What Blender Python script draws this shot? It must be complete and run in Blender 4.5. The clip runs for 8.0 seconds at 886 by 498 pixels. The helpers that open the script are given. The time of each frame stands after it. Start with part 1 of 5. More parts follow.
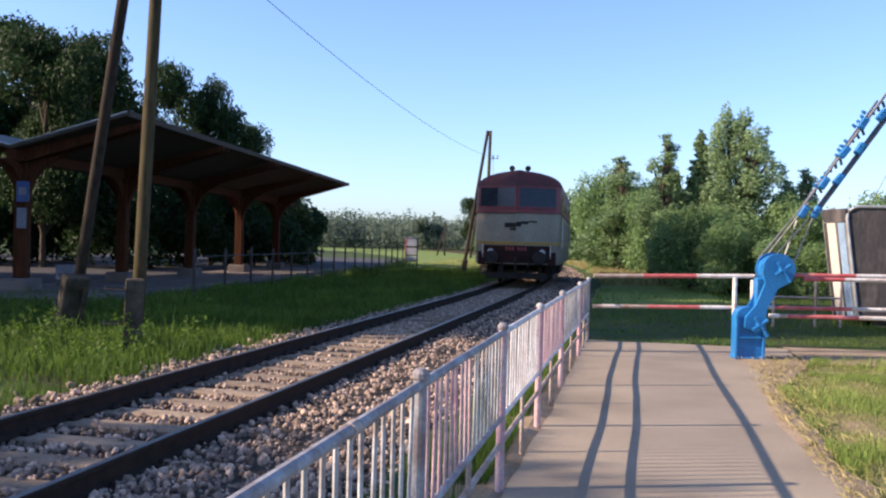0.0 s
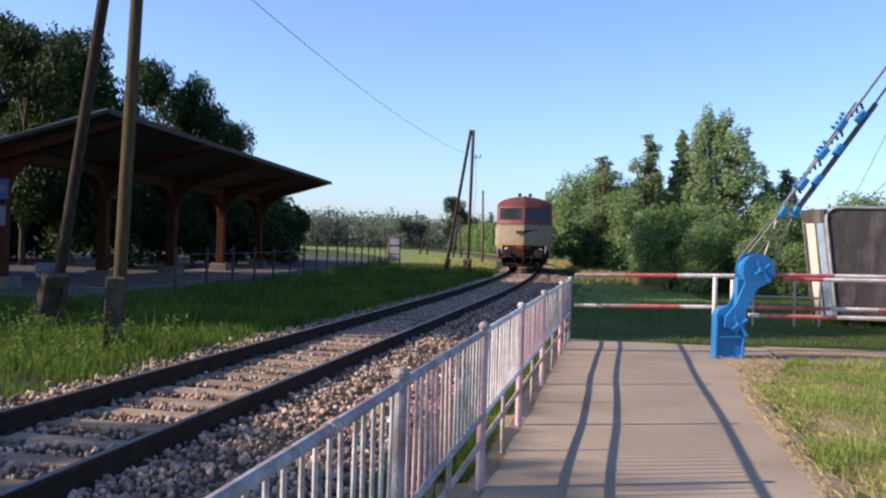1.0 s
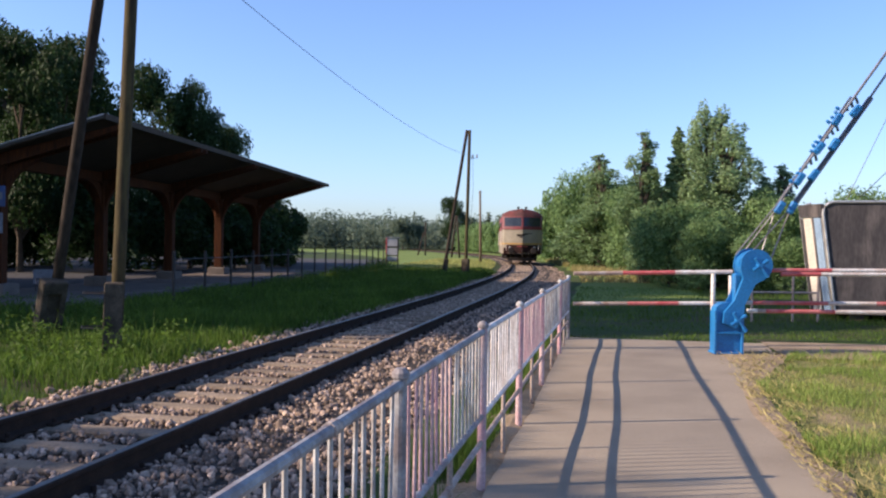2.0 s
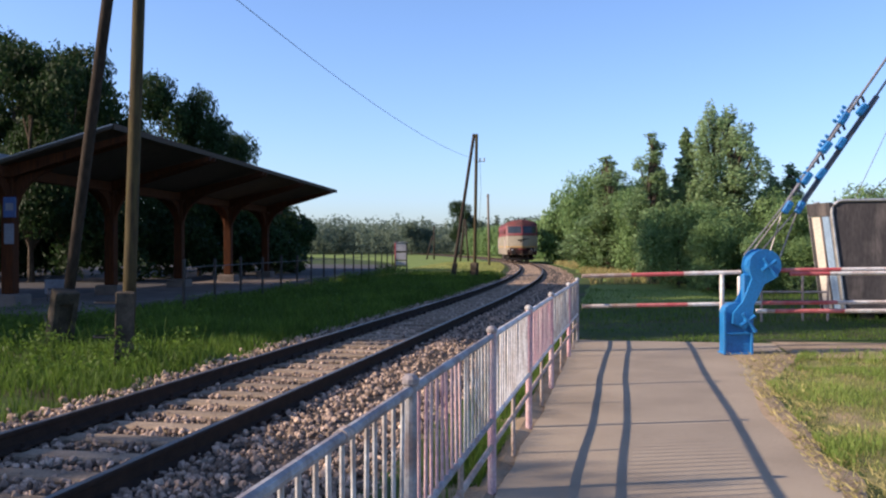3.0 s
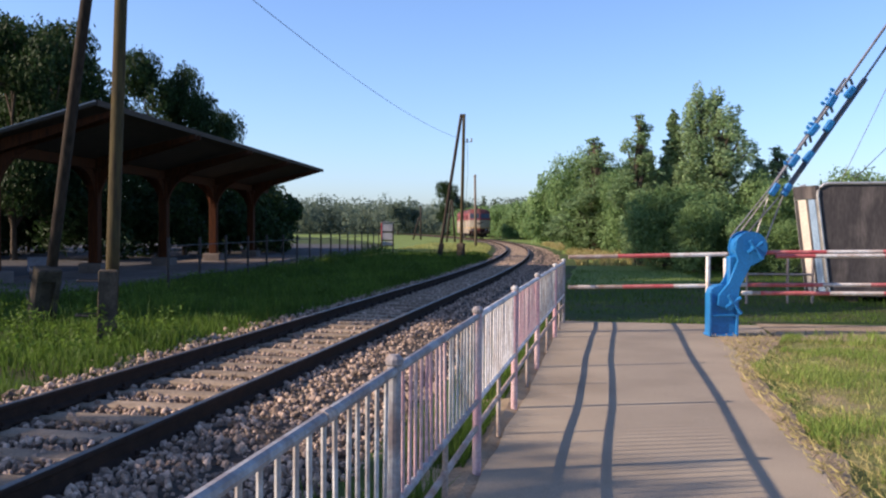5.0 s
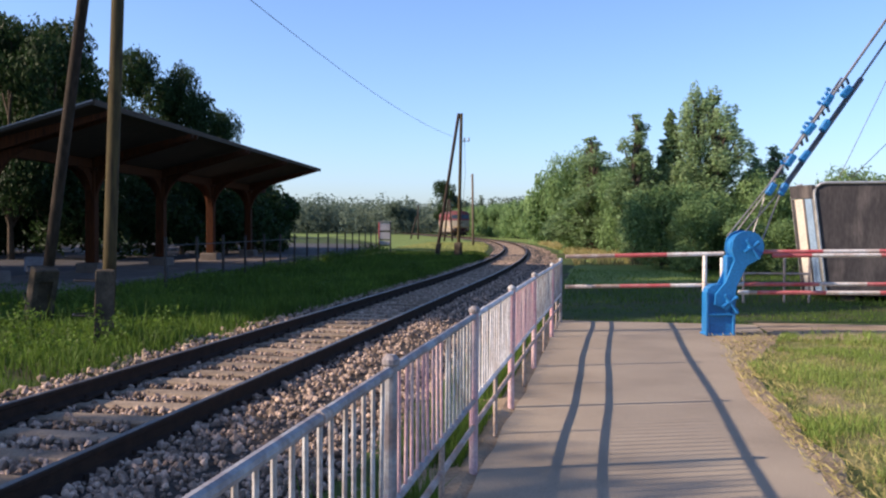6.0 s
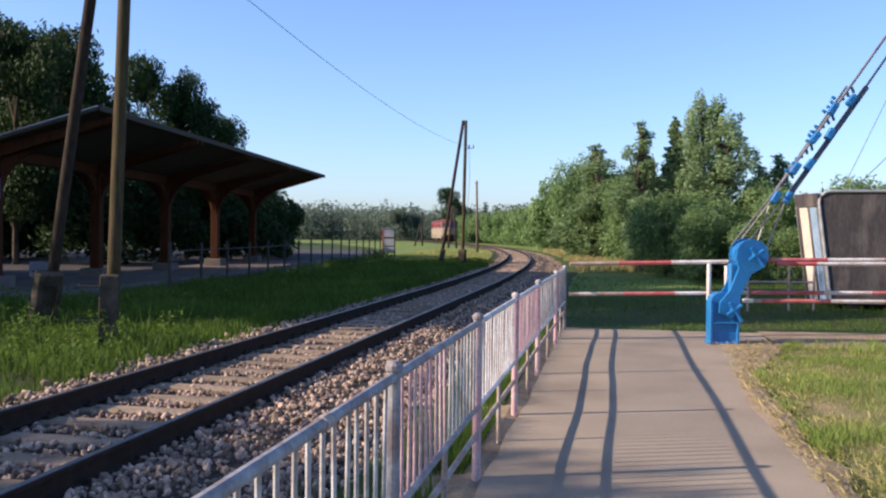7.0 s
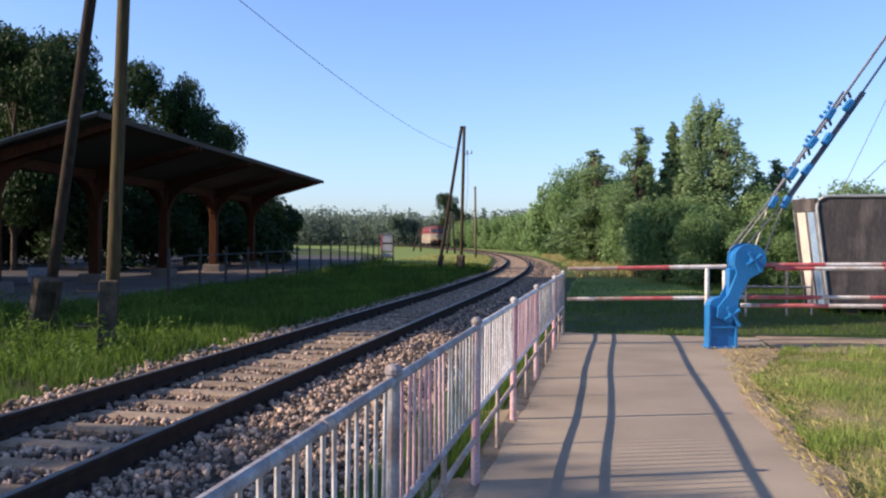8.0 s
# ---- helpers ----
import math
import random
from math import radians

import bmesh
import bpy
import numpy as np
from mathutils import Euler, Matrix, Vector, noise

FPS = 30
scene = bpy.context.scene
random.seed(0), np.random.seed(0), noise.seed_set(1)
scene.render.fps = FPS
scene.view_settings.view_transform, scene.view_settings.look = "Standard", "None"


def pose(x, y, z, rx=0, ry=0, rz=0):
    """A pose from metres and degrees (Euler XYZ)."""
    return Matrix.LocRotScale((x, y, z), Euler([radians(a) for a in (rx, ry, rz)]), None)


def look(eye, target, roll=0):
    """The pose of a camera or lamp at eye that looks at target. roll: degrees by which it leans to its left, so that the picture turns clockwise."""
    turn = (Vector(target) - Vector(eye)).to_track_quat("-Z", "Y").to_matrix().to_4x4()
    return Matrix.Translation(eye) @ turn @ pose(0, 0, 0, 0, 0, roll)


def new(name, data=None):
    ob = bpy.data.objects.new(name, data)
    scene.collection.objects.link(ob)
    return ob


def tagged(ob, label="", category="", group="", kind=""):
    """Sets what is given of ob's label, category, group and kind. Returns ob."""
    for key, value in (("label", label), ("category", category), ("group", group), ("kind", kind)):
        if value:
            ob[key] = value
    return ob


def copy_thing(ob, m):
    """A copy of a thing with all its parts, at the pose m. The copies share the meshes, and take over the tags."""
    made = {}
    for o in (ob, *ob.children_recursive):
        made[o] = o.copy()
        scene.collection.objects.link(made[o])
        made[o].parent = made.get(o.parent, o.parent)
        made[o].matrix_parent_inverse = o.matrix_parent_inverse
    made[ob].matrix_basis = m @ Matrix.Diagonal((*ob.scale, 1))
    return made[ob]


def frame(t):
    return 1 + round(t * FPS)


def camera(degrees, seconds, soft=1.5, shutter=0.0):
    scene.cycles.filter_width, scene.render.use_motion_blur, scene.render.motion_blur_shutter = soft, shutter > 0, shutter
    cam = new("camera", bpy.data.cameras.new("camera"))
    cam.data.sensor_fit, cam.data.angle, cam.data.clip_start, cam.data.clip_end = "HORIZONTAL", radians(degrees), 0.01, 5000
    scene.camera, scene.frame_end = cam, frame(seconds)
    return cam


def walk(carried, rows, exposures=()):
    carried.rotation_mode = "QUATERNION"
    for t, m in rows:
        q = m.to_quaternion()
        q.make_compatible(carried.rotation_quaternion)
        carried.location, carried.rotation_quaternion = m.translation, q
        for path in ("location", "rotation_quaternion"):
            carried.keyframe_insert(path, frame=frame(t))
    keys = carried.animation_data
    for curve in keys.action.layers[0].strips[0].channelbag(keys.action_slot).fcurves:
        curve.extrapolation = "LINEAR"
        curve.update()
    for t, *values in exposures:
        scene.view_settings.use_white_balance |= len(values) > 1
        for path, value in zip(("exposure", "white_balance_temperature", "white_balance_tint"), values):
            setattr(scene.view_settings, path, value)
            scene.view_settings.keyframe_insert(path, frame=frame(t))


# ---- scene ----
cam = camera(52.0, 8.0, soft=2.2)
walk(cam, [
    (0.0, pose(-0.026, 0.033, 1.583, 89.68, -1.49, 11.50)),
    (0.5, pose(-0.020, 0.018, 1.586, 89.64, -1.71, 10.81)),
    (1.0, pose(-0.014, 0.019, 1.587, 89.64, -1.66, 10.42)),
    (2.5, pose(-0.005, -0.006, 1.583, 89.72, -0.25, 10.55)),
    (3.0, pose(0.004, -0.036, 1.598, 89.92, 0.06, 10.84)),
    (3.5, pose(0.000, 0.000, 1.600, 90.07, 0.00, 10.80)),
    (4.0, pose(-0.002, 0.015, 1.593, 89.64, 0.08, 10.48)),
    (4.5, pose(-0.007, 0.033, 1.588, 88.81, -0.26, 10.15)),
    (6.0, pose(0.003, 0.023, 1.594, 88.65, -0.31, 9.84)),
    (6.5, pose(0.002, 0.019, 1.593, 88.95, -0.43, 9.85)),
    (7.0, pose(0.003, 0.025, 1.592, 89.08, -0.58, 10.10)),
    (7.5, pose(0.001, 0.001, 1.586, 89.24, -0.77, 10.11)),
    (8.0, pose(0.005, -0.001, 1.587, 89.43, -0.50, 10.00)),
], exposures=[(0.0, 0.86, 5950, 20), (1.0, 0.66, 5920, 19.5), (2.5, 0.61, 5920, 19), (3.5, 0.56, 5920, 19), (4.5, 0.56, 5920, 19), (7.0, 0.63, 5920, 19), (8.0, 0.61, 5920, 19)])

# ---- sky and sun: evening sun from the yard side, a little behind the camera ----
SUN_AZ, SUN_EL = math.atan2(-1.98, -0.75), radians(27.4)
world = bpy.data.worlds.new("sky")
world.use_nodes = True
scene.world = world
wn = world.node_tree
sky = wn.nodes.new("ShaderNodeTexSky")
sky.sky_type, sky.sun_disc = "NISHITA", False
sky.sun_elevation, sky.sun_rotation = SUN_EL, SUN_AZ
sky.air_density, sky.dust_density, sky.ozone_density = 0.9, 1.0, 3.9
wn.nodes["Background"].inputs["Strength"].default_value = 0.146
wn.links.new(sky.outputs["Color"], wn.nodes["Background"].inputs["Color"])
sun = new("sun", bpy.data.lights.new("sun", "SUN"))
sun.data.energy, sun.data.angle, sun.data.color = 5.6, radians(0.55), (1.0, 0.79, 0.54)
sun_dir = Vector((math.sin(SUN_AZ) * math.cos(SUN_EL), math.cos(SUN_AZ) * math.cos(SUN_EL), math.sin(SUN_EL)))
sun.matrix_world = look(sun_dir * 60, (0, 0, 0))


# ---- materials ----
def material(name, base, other=None, rough=0.7, metal=0.0, scale=6.0, fine=60.0, bump=0.15, spread=0.5, per_piece=0.0, stretch=(1, 1, 1), third=None, depth=0.01):
    """Two-scale procedural surface: blotches from base to other, fine grain, bump."""
    m = bpy.data.materials.new(name)
    m.use_nodes = True
    nt = m.node_tree
    b = nt.nodes["Principled BSDF"]
    b.inputs["Metallic"].default_value = metal
    b.inputs["Specular IOR Level"].default_value = 0.5 if rough < 0.65 else 0.12
    other = other or tuple(c * 0.7 for c in base)
    co = nt.nodes.new("ShaderNodeTexCoord")
    mp = nt.nodes.new("ShaderNodeMapping")
    mp.inputs["Scale"].default_value = stretch
    nt.links.new(co.outputs["Object"], mp.inputs["Vector"])

    def noise_node(s, detail):
        n = nt.nodes.new("ShaderNodeTexNoise")
        n.inputs["Scale"].default_value, n.inputs["Detail"].default_value = s, detail
        nt.links.new(mp.outputs["Vector"], n.inputs["Vector"])
        return n

    big, small = noise_node(scale, 5), noise_node(fine, 3)
    ramp = nt.nodes.new("ShaderNodeValToRGB")
    ramp.color_ramp.elements[0].position, ramp.color_ramp.elements[1].position = 0.5 - spread * 0.4, 0.5 + spread * 0.4
    ramp.color_ramp.elements[0].color, ramp.color_ramp.elements[1].color = (*other, 1), (*base, 1)
    if third:
        e = ramp.color_ramp.elements.new(0.5)
        e.color = (*third, 1)
    nt.links.new(big.outputs["Fac"], ramp.inputs["Fac"])
    mul = nt.nodes.new("ShaderNodeMix")
    mul.data_type, mul.blend_type = "RGBA", "MULTIPLY"
    mul.inputs["Factor"].default_value = 1.0
    grain = nt.nodes.new("ShaderNodeMapRange")
    grain.inputs["From Min"].default_value, grain.inputs["From Max"].default_value = 0.25, 0.75
    grain.inputs["To Min"].default_value, grain.inputs["To Max"].default_value = 0.72, 1.2
    nt.links.new(small.outputs["Fac"], grain.inputs["Value"])
    nt.links.new(ramp.outputs["Color"], mul.inputs["A"])
    nt.links.new(grain.outputs["Result"], mul.inputs["B"])
    out = mul.outputs["Result"]
    if per_piece:
        info = nt.nodes.new("ShaderNodeObjectInfo")
        geo = nt.nodes.new("ShaderNodeNewGeometry")
        add = nt.nodes.new("ShaderNodeMath")
        add.operation = "ADD"
        frac = nt.nodes.new("ShaderNodeMath")
        frac.operation = "FRACT"
        nt.links.new(info.outputs["Random"], add.inputs[0])
        nt.links.new(geo.outputs["Random Per Island"], add.inputs[1])
        nt.links.new(add.outputs[0], frac.inputs[0])
        mr = nt.nodes.new("ShaderNodeMapRange")
        mr.inputs["To Min"].default_value, mr.inputs["To Max"].default_value = 1 - per_piece, 1 + per_piece
        nt.links.new(frac.outputs[0], mr.inputs["Value"])
        m2 = nt.nodes.new("ShaderNodeMix")
        m2.data_type, m2.blend_type = "RGBA", "MULTIPLY"
        m2.inputs["Factor"].default_value = 1.0
        nt.links.new(out, m2.inputs["A"])
        nt.links.new(mr.outputs["Result"], m2.inputs["B"])
        out = m2.outputs["Result"]
    nt.links.new(out, b.inputs["Base Color"])
    rr = nt.nodes.new("ShaderNodeMapRange")
    rr.inputs["To Min"].default_value, rr.inputs["To Max"].default_value = max(0.05, rough - 0.12), min(1, rough + 0.12)
    nt.links.new(big.outputs["Fac"], rr.inputs["Value"])
    nt.links.new(rr.outputs["Result"], b.inputs["Roughness"])
    if bump:
        bn = nt.nodes.new("ShaderNodeBump")
        bn.inputs["Strength"].default_value, bn.inputs["Distance"].default_value = bump, depth
        nt.links.new(small.outputs["Fac"], bn.inputs["Height"])
        nt.links.new(bn.outputs["Normal"], b.inputs["Normal"])
    return m


def leaf_material(name, a, b, glow=0.35, vary=0.35):
    m = material(name, a, b, rough=0.55, scale=0.5, fine=6, bump=0, per_piece=vary)
    nt = m.node_tree
    p = nt.nodes["Principled BSDF"]
    p.inputs["Specular IOR Level"].default_value = 0.15
    src = p.inputs["Base Color"].links[0].from_socket
    tr = nt.nodes.new("ShaderNodeBsdfTranslucent")
    mix = nt.nodes.new("ShaderNodeMixShader")
    mix.inputs["Fac"].default_value = glow
    nt.links.new(src, tr.inputs["Color"])
    nt.links.new(p.outputs["BSDF"], mix.inputs[1])
    nt.links.new(tr.outputs["BSDF"], mix.inputs[2])
    nt.links.new(mix.outputs["Shader"], nt.nodes["Material Output"].inputs["Surface"])
    return m


M = {
    # soil and grass base darkened: shade among the blades is put into its colour
    "ground": material("shaded_soil_grass", (0.055, 0.08, 0.02), (0.075, 0.062, 0.035), 0.95, scale=0.6, fine=9, bump=0.6, third=(0.042, 0.068, 0.017), depth=0.05),
    "grass": leaf_material("grass", (0.125, 0.205, 0.03), (0.055, 0.10, 0.016), 0.45),
    "lawn": leaf_material("lawn", (0.38, 0.38, 0.135), (0.25, 0.27, 0.08), 0.35),
    "lawn_green": leaf_material("lawn_green", (0.29, 0.36, 0.09), (0.17, 0.25, 0.05), 0.4),
    "lawn_soil": material("lawn_thatch", (0.26, 0.24, 0.09), (0.30, 0.23, 0.135), 0.95, scale=1.6, fine=30, bump=0.7, third=(0.13, 0.145, 0.045), depth=0.03),
    "straw": leaf_material("straw", (0.42, 0.35, 0.16), (0.28, 0.25, 0.09), 0.3),
    "asphalt": material("path_asphalt", (0.34, 0.285, 0.212), (0.25, 0.207, 0.153), 0.88, scale=0.9, fine=120, bump=0.35, third=(0.305, 0.254, 0.19)),
    "yard": material("yard_asphalt", (0.078, 0.075, 0.076), (0.055, 0.053, 0.055), 0.88, scale=0.5, fine=60, bump=0.3),
    "dirt": material("dirt", (0.36, 0.28, 0.19), (0.23, 0.17, 0.11), 0.95, scale=2.5, fine=40, bump=0.6, depth=0.02),
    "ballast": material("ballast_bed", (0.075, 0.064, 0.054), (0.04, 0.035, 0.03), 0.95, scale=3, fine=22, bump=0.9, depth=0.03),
    "stone": material("ballast_stone", (0.48, 0.365, 0.28), (0.17, 0.125, 0.097), 0.9, scale=5, fine=60, bump=0.4, per_piece=0.55),
    "rail_side": material("rusty_rail", (0.05, 0.032, 0.023), (0.028, 0.02, 0.016), 0.9, 0.0, scale=8, fine=90, bump=0.3),
    "rail_top": material("polished_rail_head", (0.22, 0.205, 0.19), (0.12, 0.105, 0.09), 0.48, 0.85, scale=5, fine=40, bump=0.05),
    "sleeper": material("concrete_sleeper", (0.30, 0.238, 0.172), (0.18, 0.14, 0.10), 0.92, scale=4, fine=50, bump=0.4, per_piece=0.18),
    "white_paint": material("chipped_white_paint", (0.72, 0.70, 0.68), (0.50, 0.44, 0.40), 0.55, scale=5, fine=45, bump=0.25, spread=0.35),
    # worn white, dimmed further to hold the shade on the near railing panels
    "worn_shaded_white": material("worn_shaded_white_paint", (0.47, 0.475, 0.47), (0.27, 0.235, 0.215), 0.6, scale=9, fine=50, bump=0.3, spread=0.35),
    "pink_paint": material("faded_pink_paint", (0.52, 0.27, 0.30), (0.50, 0.40, 0.39), 0.6, scale=4, fine=45, bump=0.25, spread=0.5),
    # worn grey; on the railing its darkness also stands in for shade
    "grey_paint": material("worn_shaded_grey_paint", (0.33, 0.335, 0.345), (0.19, 0.155, 0.15), 0.6, scale=8, fine=50, bump=0.3, spread=0.35),
    "rust_paint": material("rusty_pipe", (0.30, 0.20, 0.15), (0.42, 0.36, 0.32), 0.7, scale=7, fine=50, bump=0.3),
    "red_paint": material("red_barrier_paint", (0.50, 0.07, 0.07), (0.55, 0.20, 0.18), 0.5, scale=4, fine=40, bump=0.2, spread=0.4),
    "barrier_white": material("barrier_white_paint", (0.74, 0.71, 0.66), (0.55, 0.45, 0.38), 0.5, scale=5, fine=40, bump=0.2, spread=0.3),
    "blue_paint": material("blue_gloss_paint", (0.02, 0.185, 0.46), (0.014, 0.13, 0.35), 0.42, scale=3, fine=35, bump=0.12),
    "boom_bar": material("dull_blue_grey_steel", (0.06, 0.10, 0.16), (0.10, 0.09, 0.09), 0.55, 0.3, scale=8, fine=50, bump=0.15),
    "bare_steel": material("bare_steel", (0.30, 0.30, 0.31), (0.20, 0.17, 0.15), 0.5, 0.8, scale=8, fine=60, bump=0.15),
    "dark_iron": material("dark_iron", (0.035, 0.035, 0.038), (0.05, 0.04, 0.035), 0.6, 0.4, scale=8, fine=50, bump=0.2),
    "pole_wood": material("creosoted_pole_wood", (0.062, 0.048, 0.037), (0.026, 0.021, 0.017), 0.88, scale=3, fine=40, bump=0.5, stretch=(6, 6, 0.6)),
    "pale_pole": material("weathered_pale_pole", (0.21, 0.165, 0.12), (0.12, 0.09, 0.065), 0.85, scale=3, fine=40, bump=0.4, stretch=(6, 6, 0.6)),
    "moss_wood": material("mossy_pole_wood", (0.10, 0.08, 0.036), (0.042, 0.034, 0.022), 0.88, scale=3, fine=40, bump=0.5, stretch=(5, 5, 0.8)),
    "old_concrete": material("old_concrete", (0.10, 0.082, 0.062), (0.035, 0.031, 0.024), 0.95, scale=4, fine=30, bump=0.7, depth=0.015),
    "slab": material("platform_concrete", (0.18, 0.152, 0.136), (0.115, 0.098, 0.088), 0.9, scale=1.5, fine=35, bump=0.3),
    "timber": material("brown_timber", (0.088, 0.028, 0.009), (0.032, 0.012, 0.006), 0.8, scale=4, fine=50, bump=0.3, stretch=(5, 5, 0.5)),
    "boards": material("roof_boards", (0.105, 0.077, 0.058), (0.06, 0.045, 0.034), 0.85, scale=3, fine=50, bump=0.3, stretch=(0.5, 4, 4)),
    "roof_sheet": material("roof_sheet", (0.13, 0.12, 0.115), (0.08, 0.075, 0.07), 0.6, 0.3, scale=2, fine=30, bump=0.15),
    "flashing": material("zinc_flashing", (0.62, 0.61, 0.58), (0.45, 0.43, 0.40), 0.4, 0.7, scale=4, fine=30, bump=0.1),
    "bark": material("bark", (0.12, 0.095, 0.07), (0.06, 0.05, 0.04), 0.95, scale=5, fine=30, bump=0.8, stretch=(3, 3, 0.6), depth=0.03),
    # yard-side leaves: shade of the side facing the camera is put into the green
    "leaf_shaded": leaf_material("leaf_shaded", (0.036, 0.068, 0.02), (0.022, 0.046, 0.014)),
    "leaf_mid": leaf_material("leaf_mid", (0.235, 0.345, 0.135), (0.15, 0.24, 0.085), 0.45),
    "leaf_pale": leaf_material("leaf_pale", (0.33, 0.44, 0.22), (0.22, 0.32, 0.15), 0.5),
    # greyed green: a little distance haze is mixed into the far leaf colour
    "leaf_far_haze": leaf_material("leaf_far_haze", (0.17, 0.215, 0.15), (0.12, 0.165, 0.115), 0.5, 0.1),
    "leaf_lush": leaf_material("leaf_lush", (0.25, 0.35, 0.17), (0.17, 0.26, 0.115), 0.45),
    "loco_number": material("loco_number_plate", (0.30, 0.05, 0.05), (0.20, 0.04, 0.04), 0.6, scale=2, fine=20, bump=0.05),
    "loco_red": material("loco_red_paint", (0.22, 0.03, 0.03), (0.13, 0.024, 0.024), 0.5, scale=1.5, fine=20, bump=0.05),
    "loco_cream": material("loco_cream_paint", (0.31, 0.27, 0.195), (0.22, 0.185, 0.135), 0.5, scale=1.5, fine=20, bump=0.05),
    "loco_dirty_cream": material("loco_dirty_cream", (0.30, 0.25, 0.18), (0.14, 0.11, 0.085), 0.6, scale=1.5, fine=20, bump=0.05),
    "meadow": material("mown_meadow", (0.165, 0.235, 0.06), (0.105, 0.165, 0.04), 0.95, scale=0.35, fine=12, bump=0.5, third=(0.15, 0.195, 0.05), depth=0.03),
    "loco_yellow": material("loco_yellow_stripe", (0.42, 0.24, 0.04), (0.30, 0.17, 0.03), 0.5, scale=2, fine=20, bump=0.05),
    "loco_brown": material("loco_grimy_red", (0.05, 0.02, 0.018), (0.025, 0.014, 0.012), 0.7, scale=2, fine=20, bump=0.1),
    "loco_roof": material("loco_roof_grime", (0.15, 0.045, 0.042), (0.075, 0.04, 0.038), 0.65, scale=1.5, fine=20, bump=0.1),
    "grime": material("black_grime", (0.03, 0.027, 0.025), (0.05, 0.04, 0.035), 0.7, 0.2, scale=4, fine=30, bump=0.3),
    "rubber": material("black_rubber", (0.02, 0.02, 0.02), (0.03, 0.03, 0.03), 0.7, scale=6, fine=40, bump=0.1),
    "wheel_steel": material("wheel_steel", (0.10, 0.08, 0.07), (0.06, 0.05, 0.045), 0.5, 0.6, scale=6, fine=40, bump=0.1),
    "lamp_glass": material("lamp_glass", (0.5, 0.5, 0.48), (0.4, 0.4, 0.4), 0.1, 0.0, scale=9, fine=40, bump=0),
    "window": material("dark_window_glass", (0.03, 0.035, 0.04), (0.02, 0.025, 0.03), 0.08, 0.0, scale=2, fine=8, bump=0),
    "hull": material("weathered_grey_steel", (0.105, 0.096, 0.094), (0.17, 0.15, 0.14), 0.7, 0.3, scale=1.2, fine=16, bump=0.25, stretch=(1.5, 1.5, 0.4), third=(0.06, 0.056, 0.058)),
    "cream_panel": material("cream_panel", (0.62, 0.55, 0.45), (0.48, 0.42, 0.36), 0.6, scale=2, fine=25, bump=0.15),
    "pale_blue": material("pale_blue_panel", (0.26, 0.36, 0.48), (0.18, 0.26, 0.36), 0.55, scale=2, fine=25, bump=0.15),
    "sign_white": material("sign_white", (0.46, 0.46, 0.47), (0.36, 0.36, 0.36), 0.5, scale=3, fine=25, bump=0.05),
    "sign_pale": material("faded_notice", (0.17, 0.19, 0.23), (0.12, 0.13, 0.16), 0.6, scale=3, fine=25, bump=0.05),
    "sign_blue": material("sign_blue", (0.02, 0.07, 0.22), (0.02, 0.055, 0.17), 0.4, scale=3, fine=25, bump=0.05),
    "wire": material("dark_wire", (0.05, 0.05, 0.055), (0.04, 0.04, 0.04), 0.5, 0.5, scale=9, fine=30, bump=0),
}


